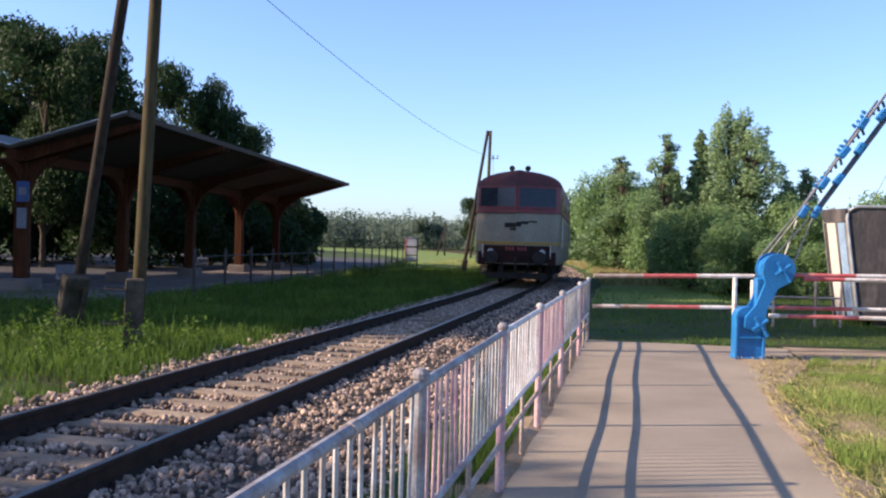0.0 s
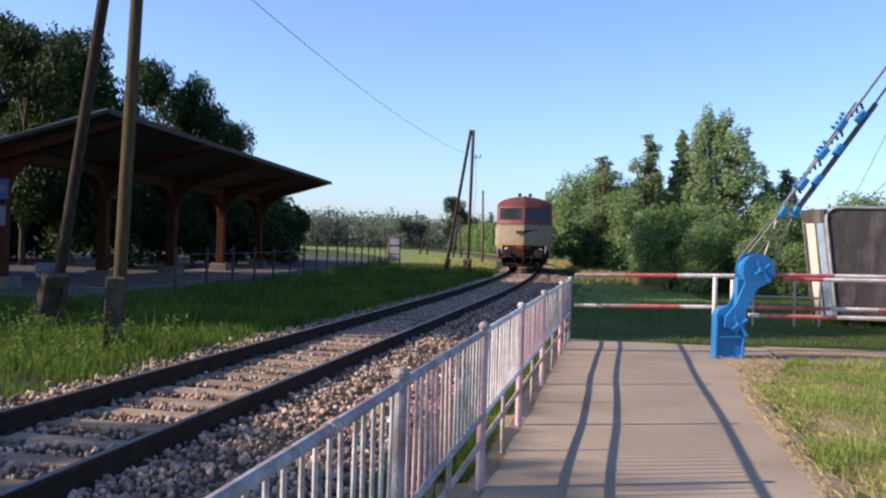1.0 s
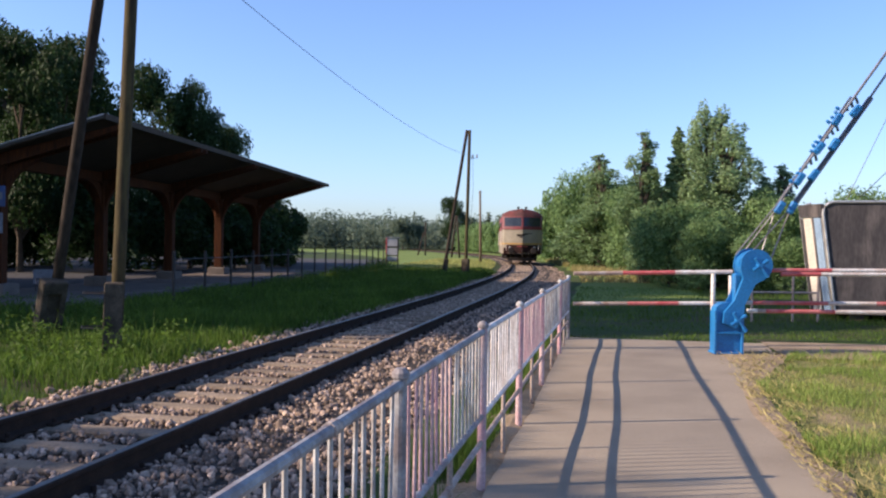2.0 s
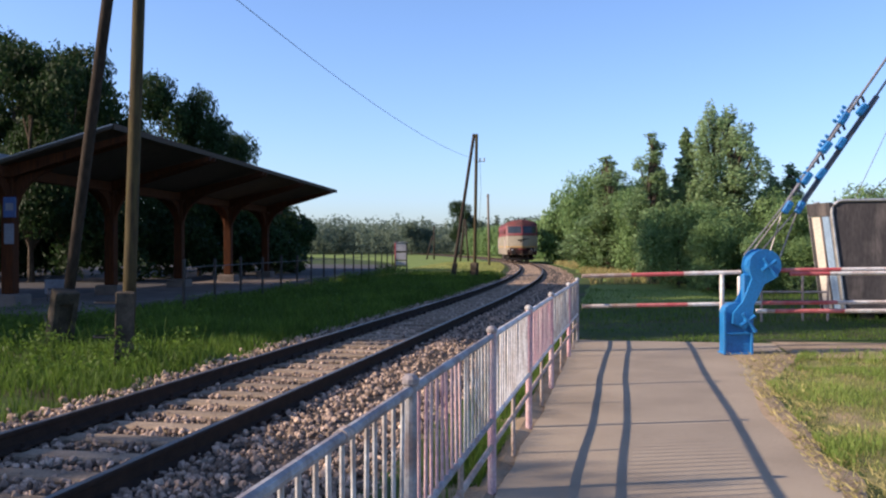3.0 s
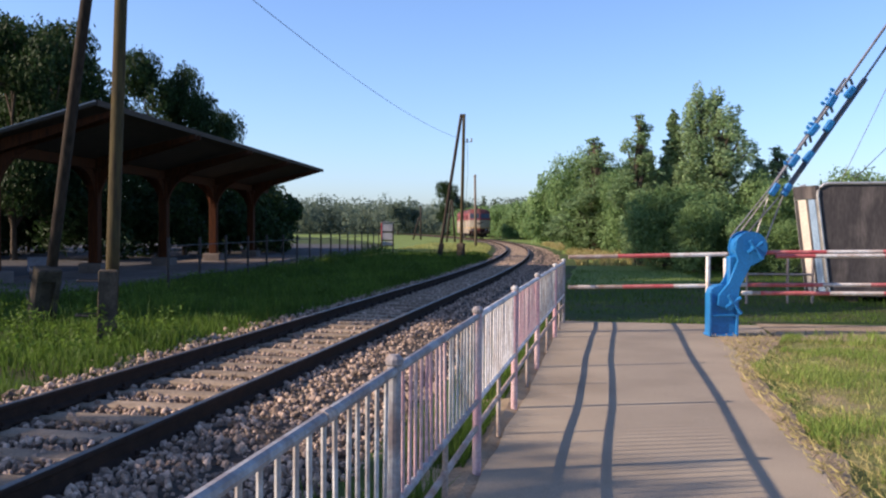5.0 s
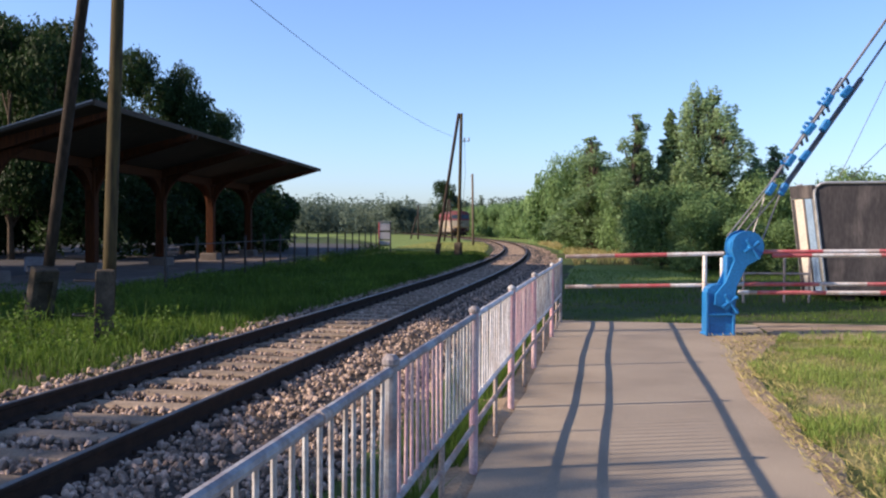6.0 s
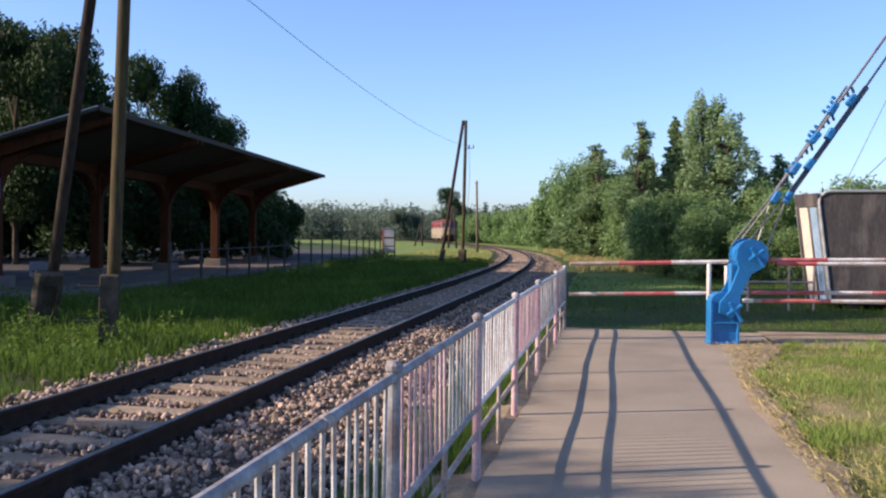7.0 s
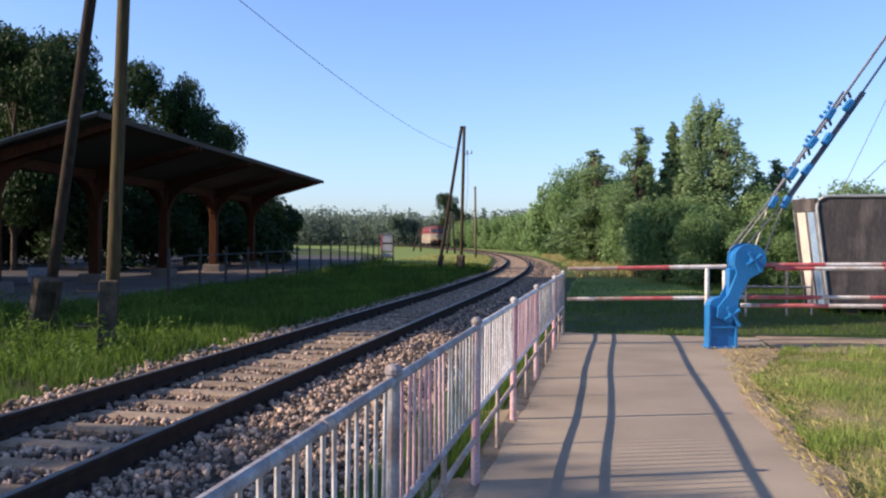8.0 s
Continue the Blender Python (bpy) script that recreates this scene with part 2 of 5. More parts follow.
# ---- mesh tools ----
class Geo:
    """Collects vertices and faces of one mesh."""

    def __init__(self):
        self.v, self.f = [], []

    def add(self, verts, faces):
        n = len(self.v)
        self.v.extend(tuple(p) for p in verts)
        self.f.extend(tuple(i + n for i in f) for f in faces)
        return self

    def box(self, lo, hi, m=None, ch=0.0):
        """A box with chamfered vertical and horizontal edges."""
        c = [(lo[i] + hi[i]) / 2 for i in range(3)]
        h = [(hi[i] - lo[i]) / 2 for i in range(3)]
        ch = min(ch, *(x * 0.45 for x in h))
        if ch <= 0:
            vs = [Vector((c[0] + sx * h[0], c[1] + sy * h[1], c[2] + sz * h[2])) for sz in (-1, 1) for sy in (-1, 1) for sx in (-1, 1)]
            fs = [(0, 2, 3, 1), (4, 5, 7, 6), (0, 1, 5, 4), (1, 3, 7, 5), (3, 2, 6, 7), (2, 0, 4, 6)]
        else:
            vs, fs = [], []
            for z, k in ((-h[2], ch), (-h[2] + ch, 0), (h[2] - ch, 0), (h[2], ch)):
                a, b = h[0] - k, h[1] - k
                e = ch * 0.7
                vs += [Vector((c[0] + x, c[1] + y, c[2] + z)) for x, y in ((-a + e, -b), (a - e, -b), (a, -b + e), (a, b - e), (a - e, b), (-a + e, b), (-a, b - e), (-a, -b + e))]
            for k in range(3):
                fs += [(8 * k + i, 8 * k + (i + 1) % 8, 8 * k + 8 + (i + 1) % 8, 8 * k + 8 + i) for i in range(8)]
            fs += [tuple(range(7, -1, -1)), tuple(range(24, 32))]
        if m is not None:
            vs = [m @ p for p in vs]
        return self.add(vs, fs)

    def tube(self, pts, r, seg=8, caps=True, squash=1.0):
        """A round bar through the points; r: one radius or one a point."""
        pts = [Vector(p) for p in pts]
        rs = r if isinstance(r, (list, tuple)) else [r] * len(pts)
        vs, fs = [], []
        for i, p in enumerate(pts):
            d = (pts[min(i + 1, len(pts) - 1)] - pts[max(i - 1, 0)]).normalized()
            up = Vector((0, 0, 1)) if abs(d.z) < 0.95 else Vector((1, 0, 0))
            a = d.cross(up).normalized()
            b = a.cross(d)
            vs += [p + (a * math.cos(2 * math.pi * k / seg) + b * math.sin(2 * math.pi * k / seg) * squash) * rs[i] for k in range(seg)]
        for i in range(len(pts) - 1):
            fs += [(i * seg + k, i * seg + (k + 1) % seg, (i + 1) * seg + (k + 1) % seg, (i + 1) * seg + k) for k in range(seg)]
        if caps:
            fs += [tuple(range(seg - 1, -1, -1)), tuple(range((len(pts) - 1) * seg, len(pts) * seg))]
        return self.add(vs, fs)

    def prism(self, outline, lo, hi, m=None):
        """Outline (x, y) from z lo to hi."""
        n = len(outline)
        vs = [Vector((x, y, lo)) for x, y in outline] + [Vector((x, y, hi)) for x, y in outline]
        if m is not None:
            vs = [m @ p for p in vs]
        fs = [(i, (i + 1) % n, n + (i + 1) % n, n + i) for i in range(n)] + [tuple(range(n - 1, -1, -1)), tuple(range(n, 2 * n))]
        return self.add(vs, fs)

    def mesh(self, name, mat, smooth=False):
        me = bpy.data.meshes.new(name)
        me.from_pydata(self.v, [], self.f)
        for x in (mat if isinstance(mat, (list, tuple)) else [mat]):
            me.materials.append(x)
        if smooth:
            me.polygons.foreach_set("use_smooth", [True] * len(me.polygons))
        me.update()
        return me


def empty(name, m, label, category, group="", kind=""):
    ob = new(name)
    ob.empty_display_size = 0.2
    ob.matrix_world = m
    return tagged(ob, label, category, group, kind)


def part(name, g, mat, parent, label="", smooth=False, at=None):
    """One mesh under a thing or a part; g is a Geo or a ready mesh."""
    me = g if isinstance(g, bpy.types.Mesh) else g.mesh(name, mat, smooth)
    ob = new(name, me)
    ob.parent = parent
    if at is not None:
        ob.matrix_basis = at
    return tagged(ob, label)


def thing(name, g, mat, label, category, at=None, group="", kind="", smooth=False):
    ob = new(name, g.mesh(name, mat, smooth))
    if at is not None:
        ob.matrix_world = at
    return tagged(ob, label, category, group, kind)


def lerp(a, b, t):
    return Vector(a) + (Vector(b) - Vector(a)) * t


rng = random.Random(7)


# ---- line of the track ----
def track_x(y):
    """Middle of the track: straight, then a wide curve to the yard side, then straight again."""
    k = min(max(y - 25, 0), CURVE)
    return -4.04 - 0.00125 * k * k - 0.0025 * CURVE * max(0, y - 25 - CURVE)


def track_turn(y):
    return math.degrees(math.atan(0.0025 * min(max(y - 25, 0), CURVE)))


CURVE = 127.0
RAIL_TOP = 0.13


def ground_z(x, y):
    d = abs(x - track_x(y))
    z = -0.03 + 0.05 * noise.noise((x * 0.12, y * 0.12, 0)) + 0.02 * noise.noise((x * 0.6, y * 0.6, 3))
    k = min(1, max(0, ((1.75 if x < track_x(y) else 2.7) - d) / 0.5))
    z = z * (1 - k) + k * -0.25
    if x > -2.2 and -6 < y < 17.5:
        z = -0.018 + 0.02 * noise.noise((x * 0.6, y * 0.6, 3)) if x > 1.0 else -0.06
    return z


# ---- ground ----
def build_ground():
    xs = [-1500, -700, -350, -180, -110, -75, -55, -45] + [-40 + 0.8 * i for i in range(96)] + [37, 45, 60, 90, 160, 320, 700, 1500]
    ys = [-600, -250, -100, -50, -25] + [-12 + 0.8 * i for i in range(150)] + [110 + 4 * i for i in range(28)] + [230, 260, 320, 420, 700, 1200, 2500]
    g = Geo()
    nx = len(xs)
    g.v = [(x, y, ground_z(x, y)) for y in ys for x in xs]
    g.f = [(j * nx + i, j * nx + i + 1, (j + 1) * nx + i + 1, (j + 1) * nx + i) for j in range(len(ys) - 1) for i in range(nx - 1)]
    thing("ground", g, M["ground"], "uneven grassy ground with bare soil patches", "ground", kind="structure", smooth=True)


def build_paths():
    g = Geo()
    rows = [(-4, -0.72, 1.15), (3, -0.74, 1.30), (6.2, -0.76, 1.43), (8.6, -0.72, 1.52), (11.4, -0.70, 1.66), (13.6, -0.70, 1.80), (14.4, -0.72, 2.5), (15.9, -0.75, 2.6)]
    fine = []
    for (y0, a0, b0), (y1, a1, b1) in zip(rows, rows[1:]):
        k = max(1, round((y1 - y0) / 0.35))
        fine += [(y0 + (y1 - y0) * i / k, a0 + (a1 - a0) * i / k, b0 + (b1 - b0) * i / k) for i in range(k)]
    rows = fine + [rows[-1]]
    n = len(rows)
    for z in (0.0, -0.2):
        for y, a, b in rows:
            k = 8
            for i in range(k + 1):
                t = i / k
                g.v.append((a + (b - a) * t + (0.035 * noise.noise((y * 1.3, t * 9, 2)) if i in (0, k) else 0), y, z + (0.008 * math.cos((y - 6) * 1.047) + 0.008 * noise.noise((t * 0.8, y * 0.7, 6)) if z == 0 else 0)))
    w, o = 9, 9 * n
    for j in range(n - 1):
        for i in range(8):
            g.f.append((j * w + i, j * w + i + 1, (j + 1) * w + i + 1, (j + 1) * w + i))
        for e, flip in ((0, False), (8, True)):
            q = [g.v[j * w + e], g.v[(j + 1) * w + e], g.v[o + (j + 1) * w + e], g.v[o + j * w + e]]
            m = len(g.v)
            g.v += q[::-1] if flip else q
            g.f.append((m, m + 1, m + 2, m + 3))
    q = [g.v[(n - 1) * w + i] for i in range(9)] + [g.v[o + (n - 1) * w + i] for i in range(8, -1, -1)]
    g.add(q, [tuple(range(len(q) - 1, -1, -1))])
    thing("footpath", g, M["asphalt"], "grey asphalt footpath beside the railing", "path", kind="structure", smooth=True)
    # sandy cross lane behind the barrier stand, and worn soil along the edge
    g = Geo()
    k = 24
    for i in range(k + 1):
        x = 2.55 + 9.5 * i / k
        lo = 13.85 + 0.03 * (x - 2.5) + 0.10 * noise.noise((x, 0, 4))
        g.v += [(x, lo, 0.004), (x, lo + 0.8, 0.012), (x, 16.1 + 0.05 * (x - 2.5) + 0.12 * noise.noise((x, 5, 4)), 0.004)]
        if i:
            b = 3 * i
            g.f += [(b - 3, b, b + 1, b - 2), (b - 2, b + 1, b + 2, b - 1)]
    thing("sandy_lane", g, M["dirt"], "pale sandy lane of trodden earth", "lane", kind="structure")
    g = Geo()
    k = 60
    for i in range(k + 1):
        y = 1.0 + 13.6 * i / k
        edge = 1.22 + 0.024 * y + (0.12 if y > 11.5 else 0)
        wide = 0.10 + 0.14 * noise.noise((0, y * 1.4, 8)) + max(0, (y - 11.3)) * 0.30
        g.v += [(edge - 0.10, y, -0.02), (edge + 0.05, y, 0.004), (edge + 0.12 + wide * 0.6, y, 0.004), (edge + 0.2 + wide * 1.5, y, -0.06)]
        if i:
            b = 4 * i
            g.f += [(b - 4 + e, b - 3 + e, b + 1 + e, b + e) for e in range(3)]
    thing("dirt_edge", g, M["dirt"], "worn bare earth along the path edge", "soil", kind="structure", smooth=True)
    g = Geo()
    for i in range(k + 1):
        y = -2 + 17.5 * i / k
        g.v += [(-1.35 + 0.2 * noise.noise((2, y * 0.7, 1)), y, -0.06), (-0.84, y, 0.0), (-0.60, y, -0.06)]
        if i:
            b = 3 * i
            g.f += [(b - 3, b - 2, b + 1, b), (b - 2, b - 1, b + 2, b + 1)]
    thing("dirt_strip", g, M["dirt"], "dark earth strip under the railing", "soil", kind="structure")
    g = Geo()
    for i in range(37):
        y = -4 + 18.2 * i / 36
        for k in range(13):
            x = 1.36 + 0.026 * y + 9.0 * (k / 12) ** 1.5 + (0.12 * noise.noise((y * 1.7, 3, 1)) if k == 0 else 0) + max(0, y - 11) * 0.3 * (1 - k / 12)
            g.v.append((x, y + (0.3 * noise.noise((x, 2, 2)) if i == 36 else 0), ground_z(x, y) + (0.010 if 1 < k < 12 and i < 35 else (0.002 if k == 1 or i == 35 else -0.02))))
        if i:
            q = 13 * i
            g.f += [(q - 13 + k, q - 12 + k, q + 1 + k, q + k) for k in range(12)]
    thing("lawn", g, M["lawn_soil"], "mown yellow-green lawn beside the path", "lawn", kind="structure", smooth=True)
    # mown meadow inside the curve, and the strip on the wood side
    for name, a, b, y0, y1, label in (("meadow", None, 2.1, 46, 196, "bright mown grass meadow inside the track curve"), ("meadow_strip", 3.0, 7.5, 26, 190, "sunny grass strip along the track and the wood")):
        g = Geo()
        n = int((y1 - y0) / 1.5)
        for i in range(n + 1):
            y = y0 + (y1 - y0) * i / n
            if a is None:
                lo, hi = -13.6 - 0.10 * (y - 46) - 0.0026 * (y - 46) ** 2, track_x(y) - b
                lo = min(lo, hi - 1.0)
            else:
                lo, hi = track_x(y) + a, track_x(y) + b
            for k in range(9):
                x = lo + (hi - lo) * k / 8 + (0.25 * noise.noise((y * 0.5, k, 2)) if k in (0, 8) else 0)
                g.v.append((x, y, ground_z(x, y) + (0.035 if 0 < k < 8 else -0.02)))
            if i:
                q = 9 * i
                g.f += [(q - 9 + k, q - 8 + k, q + 1 + k, q + k) for k in range(8)]
        thing(name, g, M["meadow"], label, "meadow", kind="structure", smooth=True)
    # station yard
    g = Geo()
    g.prism([(-12.2, 21), (-40, 17), (-44, 60), (-40, 84), (-20.5, 82), (-15.0, 58)], -0.2, 0.035)
    thing("station_yard", g, M["yard"], "grey asphalt station yard beyond the fence", "yard", kind="structure")


# ---- railway track ----
def build_track():
    tr = empty("railway_track", pose(0, 0, 0), "single railway track with rusty rails on concrete sleepers", "railway track", kind="structure")
    ys = [-12 + 1.5 * i for i in range(25)] + [25 + 3 * i for i in range(1, 80)]
    prof = [(-0.07, -0.165), (0.07, -0.165), (0.07, -0.15), (0.012, -0.125), (0.012, -0.045), (0.036, -0.032), (0.036, -0.006), (0.028, 0), (-0.028, 0), (-0.036, -0.006), (-0.036, -0.032), (-0.012, -0.045), (-0.012, -0.125), (-0.07, -0.15)]
    for side in (-1, 1):
        g, top = Geo(), Geo()
        for i, y in enumerate(ys):
            a = radians(track_turn(y))
            off = side * 0.7535
            cx, cy = track_x(y) + off * math.cos(a), y + off * math.sin(a)
            g.v += [(cx + px * math.cos(a), cy + px * math.sin(a), RAIL_TOP + pz) for px, pz in prof]
            top.v += [(cx + px * math.cos(a), cy + px * math.sin(a), RAIL_TOP + 0.0015) for px in (-0.026, 0.026)]
            if i:
                n = len(prof)
                b = i * n
                g.f += [(b - n + k, b - n + (k + 1) % n, b + (k + 1) % n, b + k) for k in range(n)]
                top.f.append((2 * i - 2, 2 * i - 1, 2 * i + 1, 2 * i))
        rail = part("rail", g, M["rail_side"], tr, "rust-brown steel rail")
        part("rail_head", top, M["rail_top"], rail, "polished running surface")
    # ballast bed
    g = Geo()
    sec = [(-2.6, -0.27), (-1.6, -0.10), (-1.35, -0.03), (-0.95, -0.035), (-0.65, -0.085), (0.65, -0.085), (0.95, -0.035), (1.35, -0.025), (2.0, -0.06), (2.9, -0.16)]
    for i, y in enumerate(ys):
        a = radians(track_turn(y))
        g.v += [(track_x(y) + px * math.cos(a), y + px * math.sin(a), pz) for px, pz in sec]
        if i:
            n = len(sec)
            b = i * n
            g.f += [(b - n + k, b - n + k + 1, b + k + 1, b + k) for k in range(n - 1)]
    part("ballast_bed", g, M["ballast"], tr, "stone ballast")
    # sleepers with rail clips
    g = Geo()
    g.box((-1.3, -0.12, -0.20), (1.3, 0.12, -0.030), ch=0.02)
    sl = g.mesh("sleeper", M["sleeper"])
    g = Geo()
    for sx in (-0.7535, 0.7535):
        for d in (-0.10, 0.10):
            g.box((sx + d - 0.035, -0.06, -0.03), (sx + d + 0.035, 0.06, 0.0), ch=0.01)
            g.tube([(sx + d, 0, -0.02), (sx + d, 0, 0.035)], 0.018, 6)
    clip = g.mesh("rail_clip", M["rail_side"])
    y = -9.0
    i = 0
    while y < 170:
        a = track_turn(y)
        at = pose(track_x(y), y, rng.uniform(-0.012, 0.004), 0, 0, a + rng.uniform(-0.8, 0.8))
        s = part("sleeper", sl, None, tr, at=at)
        if y < 30:
            part("rail_clip", clip, None, s)
        y += 0.62
        i += 1


def stone_shape(r, k):
    base = [(0, 0, 1), (0.9, 0, 0.35), (0.28, 0.86, 0.4), (-0.73, 0.53, 0.3), (-0.73, -0.53, 0.45), (0.28, -0.86, 0.3), (0.7, 0.5, -0.5), (-0.3, 0.8, -0.5), (-0.9, 0, -0.45), (-0.3, -0.8, -0.5), (0.7, -0.5, -0.5), (0, 0, -0.9)]
    return [tuple(c * (1 + 0.35 * noise.noise((p[0] * 2 + k, p[1] * 2 + k * 0.37, p[2] * 2))) for c in p) for p in base]


STONE_FACES = [(0, 1, 2), (0, 2, 3), (0, 3, 4), (0, 4, 5), (0, 5, 1), (1, 6, 2), (2, 7, 3), (3, 8, 4), (4, 9, 5), (5, 10, 1), (6, 7, 2), (7, 8, 3), (8, 9, 4), (9, 10, 5), (10, 6, 1), (11, 7, 6), (11, 8, 7), (11, 9, 8), (11, 10, 9), (11, 6, 10)]


def build_stones():
    shapes = [stone_shape(1, k * 3.1) for k in range(12)]
    g = Geo()

    def drop(x, y, z, r):
        e = Euler((rng.uniform(0, 6.3), rng.uniform(0, 6.3), rng.uniform(0, 6.3))).to_matrix()
        s = Vector((r * rng.uniform(0.8, 1.3), r * rng.uniform(0.7, 1.1), r * rng.uniform(0.55, 0.9)))
        g.add([Vector((x, y, z)) + e @ Vector((p[0] * s.x, p[1] * s.y, p[2] * s.z)) for p in rng.choice(shapes)], STONE_FACES)

    def bed_z(d):
        return -0.16 + 0.1 * min(1, max(0, (2.9 - abs(d)) / 0.8))

    n = 0
    while n < 23000:
        y = 3.2 + 38 * rng.random() ** 1.9
        d = rng.uniform(-1.5, 2.85)
        if abs(abs(d) - 0.7535) < 0.09:
            continue
        frac = ((y + 9.0) / 0.62) % 1
        if abs(d) < 0.66 and (frac < 0.22 or frac > 0.78) and rng.random() < 0.93:
            continue
        z = bed_z(d)
        if abs(d) < 0.8:
            z = -0.072
        elif abs(d) < 1.5:
            z = -0.035
        drop(track_x(y) + d, y, z + rng.uniform(0.0, 0.035), rng.uniform(0.013, 0.030) + (0.016 if rng.random() < 0.22 else 0))
        n += 1
    for _ in range(2600):
        y = rng.uniform(-5, 3.3)
        d = rng.uniform(-1.5, 2.85)
        if abs(abs(d) - 0.7535) > 0.09:
            drop(track_x(y) + d, y, -0.06 if abs(d) < 1.5 else bed_z(d), rng.uniform(0.018, 0.040))
    for _ in range(4600):
        y = 41 + 60 * rng.random() ** 1.3
        d = rng.uniform(-1.45, 2.8)
        if abs(abs(d) - 0.7535) < 0.12:
            continue
        drop(track_x(y) + d, y, -0.045 if abs(d) < 1.5 else bed_z(d), rng.uniform(0.025, 0.055))
    for _ in range(500):
        y = rng.uniform(5, 40)
        drop(track_x(y) - 1.4 - abs(rng.gauss(0, 0.22)), y, -0.03, rng.uniform(0.025, 0.07))
    thing("ballast_stones", g, M["stone"], "loose pinkish-grey crushed stone around the track", "ballast", kind="stuff")


# ---- railing ----
def build_railing():
    rl = empty("railing", pose(0, 0, 0), "white and pink painted tube railing with peeling paint", "railing")
    posts = [(-0.83, -1.10), (-0.83, 1.22), (-0.82, 3.56), (-0.80, 5.86), (-0.77, 8.08), (-0.74, 10.48), (-0.69, 13.4), (-0.66, 15.6)]
    for i, (x, y) in enumerate(posts):
        g = Geo()
        g.tube([(x, y, -0.1), (x, y, 1.06)], 0.029, 12)
        p = part("post", g, M["pink_paint" if i in (3, 4, 5, 6) else "grey_paint"], rl)
        g = Geo()
        g.tube([(x, y, 1.040), (x, y, 1.048), (x, y, 1.066), (x, y, 1.085)], [0.031, 0.037, 0.037, 0.020], 12)
        part("cap", g, M["worn_shaded_white" if i > 3 else "grey_paint"], p)
    for i in range(len(posts) - 1):
        (x0, y0), (x1, y1) = posts[i], posts[i + 1]
        a, b = Vector((x0, y0, 0)), Vector((x1, y1, 0))
        d = (b - a).normalized()
        a, b = a + d * 0.03, b - d * 0.03
        # nearest and last panels get dimmer paint in place of the shade there
        paint = M[["grey_paint", "worn_shaded_white", "worn_shaded_white", "white_paint", "pink_paint", "worn_shaded_white", "grey_paint"][i]]
        g = Geo()
        g.tube([a + Vector((0, 0, 1.02)), b + Vector((0, 0, 1.02))], 0.0215, 10)
        part("top_rail", g, M["grey_paint" if i < 3 else "white_paint"], rl)
        g = Geo()
        g.tube([a + Vector((0, 0, 0.47)), b + Vector((0, 0, 0.47))], 0.0185, 8)
        part("bottom_rail", g, M["grey_paint" if i < 3 else "white_paint"], rl)
        g = Geo()
        g.tube([a + Vector((0, 0, 0.30)), b + Vector((0, 0, 0.30))], 0.0185, 8)
        part("foot_rail", g, M["rust_paint"], rl)
        if i == 1:
            g = Geo()
            g.tube([lerp(a, b, 0.60) + Vector((0, 0, 1.02)), lerp(a, b, 0.63) + Vector((0, 0, 1.02))], 0.026, 10)
            part("joint_collar", g, M["rust_paint"], rl, "rusty tube joint")
        mid = (a + b) / 2
        g = Geo()
        g.tube([mid + Vector((0, 0, -0.08)), mid + Vector((0, 0, 0.47))], 0.016, 8)
        part("short_post", g, M["rust_paint"], rl)
        n = round((b - a).length / 0.126)
        for k in range(1, n):
            c = a + (b - a) * (k / n)
            lean = rng.uniform(-0.006, 0.006)
            g = Geo()
            g.tube([c + Vector((0, 0, 0.47)), c + Vector((lean, lean, 1.02))], 0.0088, 6, caps=False)
            mat = paint
            if i == 2:
                mat = M["pink_paint"] if k < 10 else M["worn_shaded_white"]
            part("bar", g, mat, rl)


# ---- trees ----
def crown_geo(blobs, count, size, seed, flat=0.0, stray=0.06, jitter=0.8, rough=1.0):
    """Leaves scattered through and on a set of uneven ellipsoids (x, y, z, rx, ry, rz)."""
    r = np.random.RandomState(seed)
    blobs = np.array(blobs, float)
    wgt = blobs[:, 3] * blobs[:, 4] + blobs[:, 3] * blobs[:, 5]
    which = r.choice(len(blobs), count, p=wgt / wgt.sum())
    d = r.normal(size=(count, 3))
    d /= np.linalg.norm(d, axis=1)[:, None]
    rad = 1 - 0.45 * r.rand(count) ** 1.6
    rad *= 1 + rough * (0.16 * np.sin(7 * d[:, 0] + which) * np.sin(6 * d[:, 1] + 2 * which) + 0.10 * np.sin(13 * d[:, 2] + 5 * d[:, 0] + which))
    rad += np.where(r.rand(count) < stray, r.rand(count) * 0.22, 0)
    p = blobs[which, :3] + d * blobs[which, 3:] * rad[:, None]
    nrm = d + r.normal(size=(count, 3)) * jitter + np.array((0, 0, flat))
    nrm /= np.linalg.norm(nrm, axis=1)[:, None]
    t = np.cross(nrm, r.normal(size=(count, 3)))
    t /= np.linalg.norm(t, axis=1)[:, None]
    b = np.cross(nrm, t)
    s = size * (0.6 + 0.8 * r.rand(count))[:, None]
    v = np.stack([p - t * s, p - b * s * 0.45 + nrm * s * 0.12, p + t * s, p + b * s * 0.45 + nrm * s * 0.12], 1).reshape(-1, 3)
    g = Geo()
    g.v = v.tolist()
    g.f = np.arange(count * 4).reshape(-1, 4).tolist()
    return g


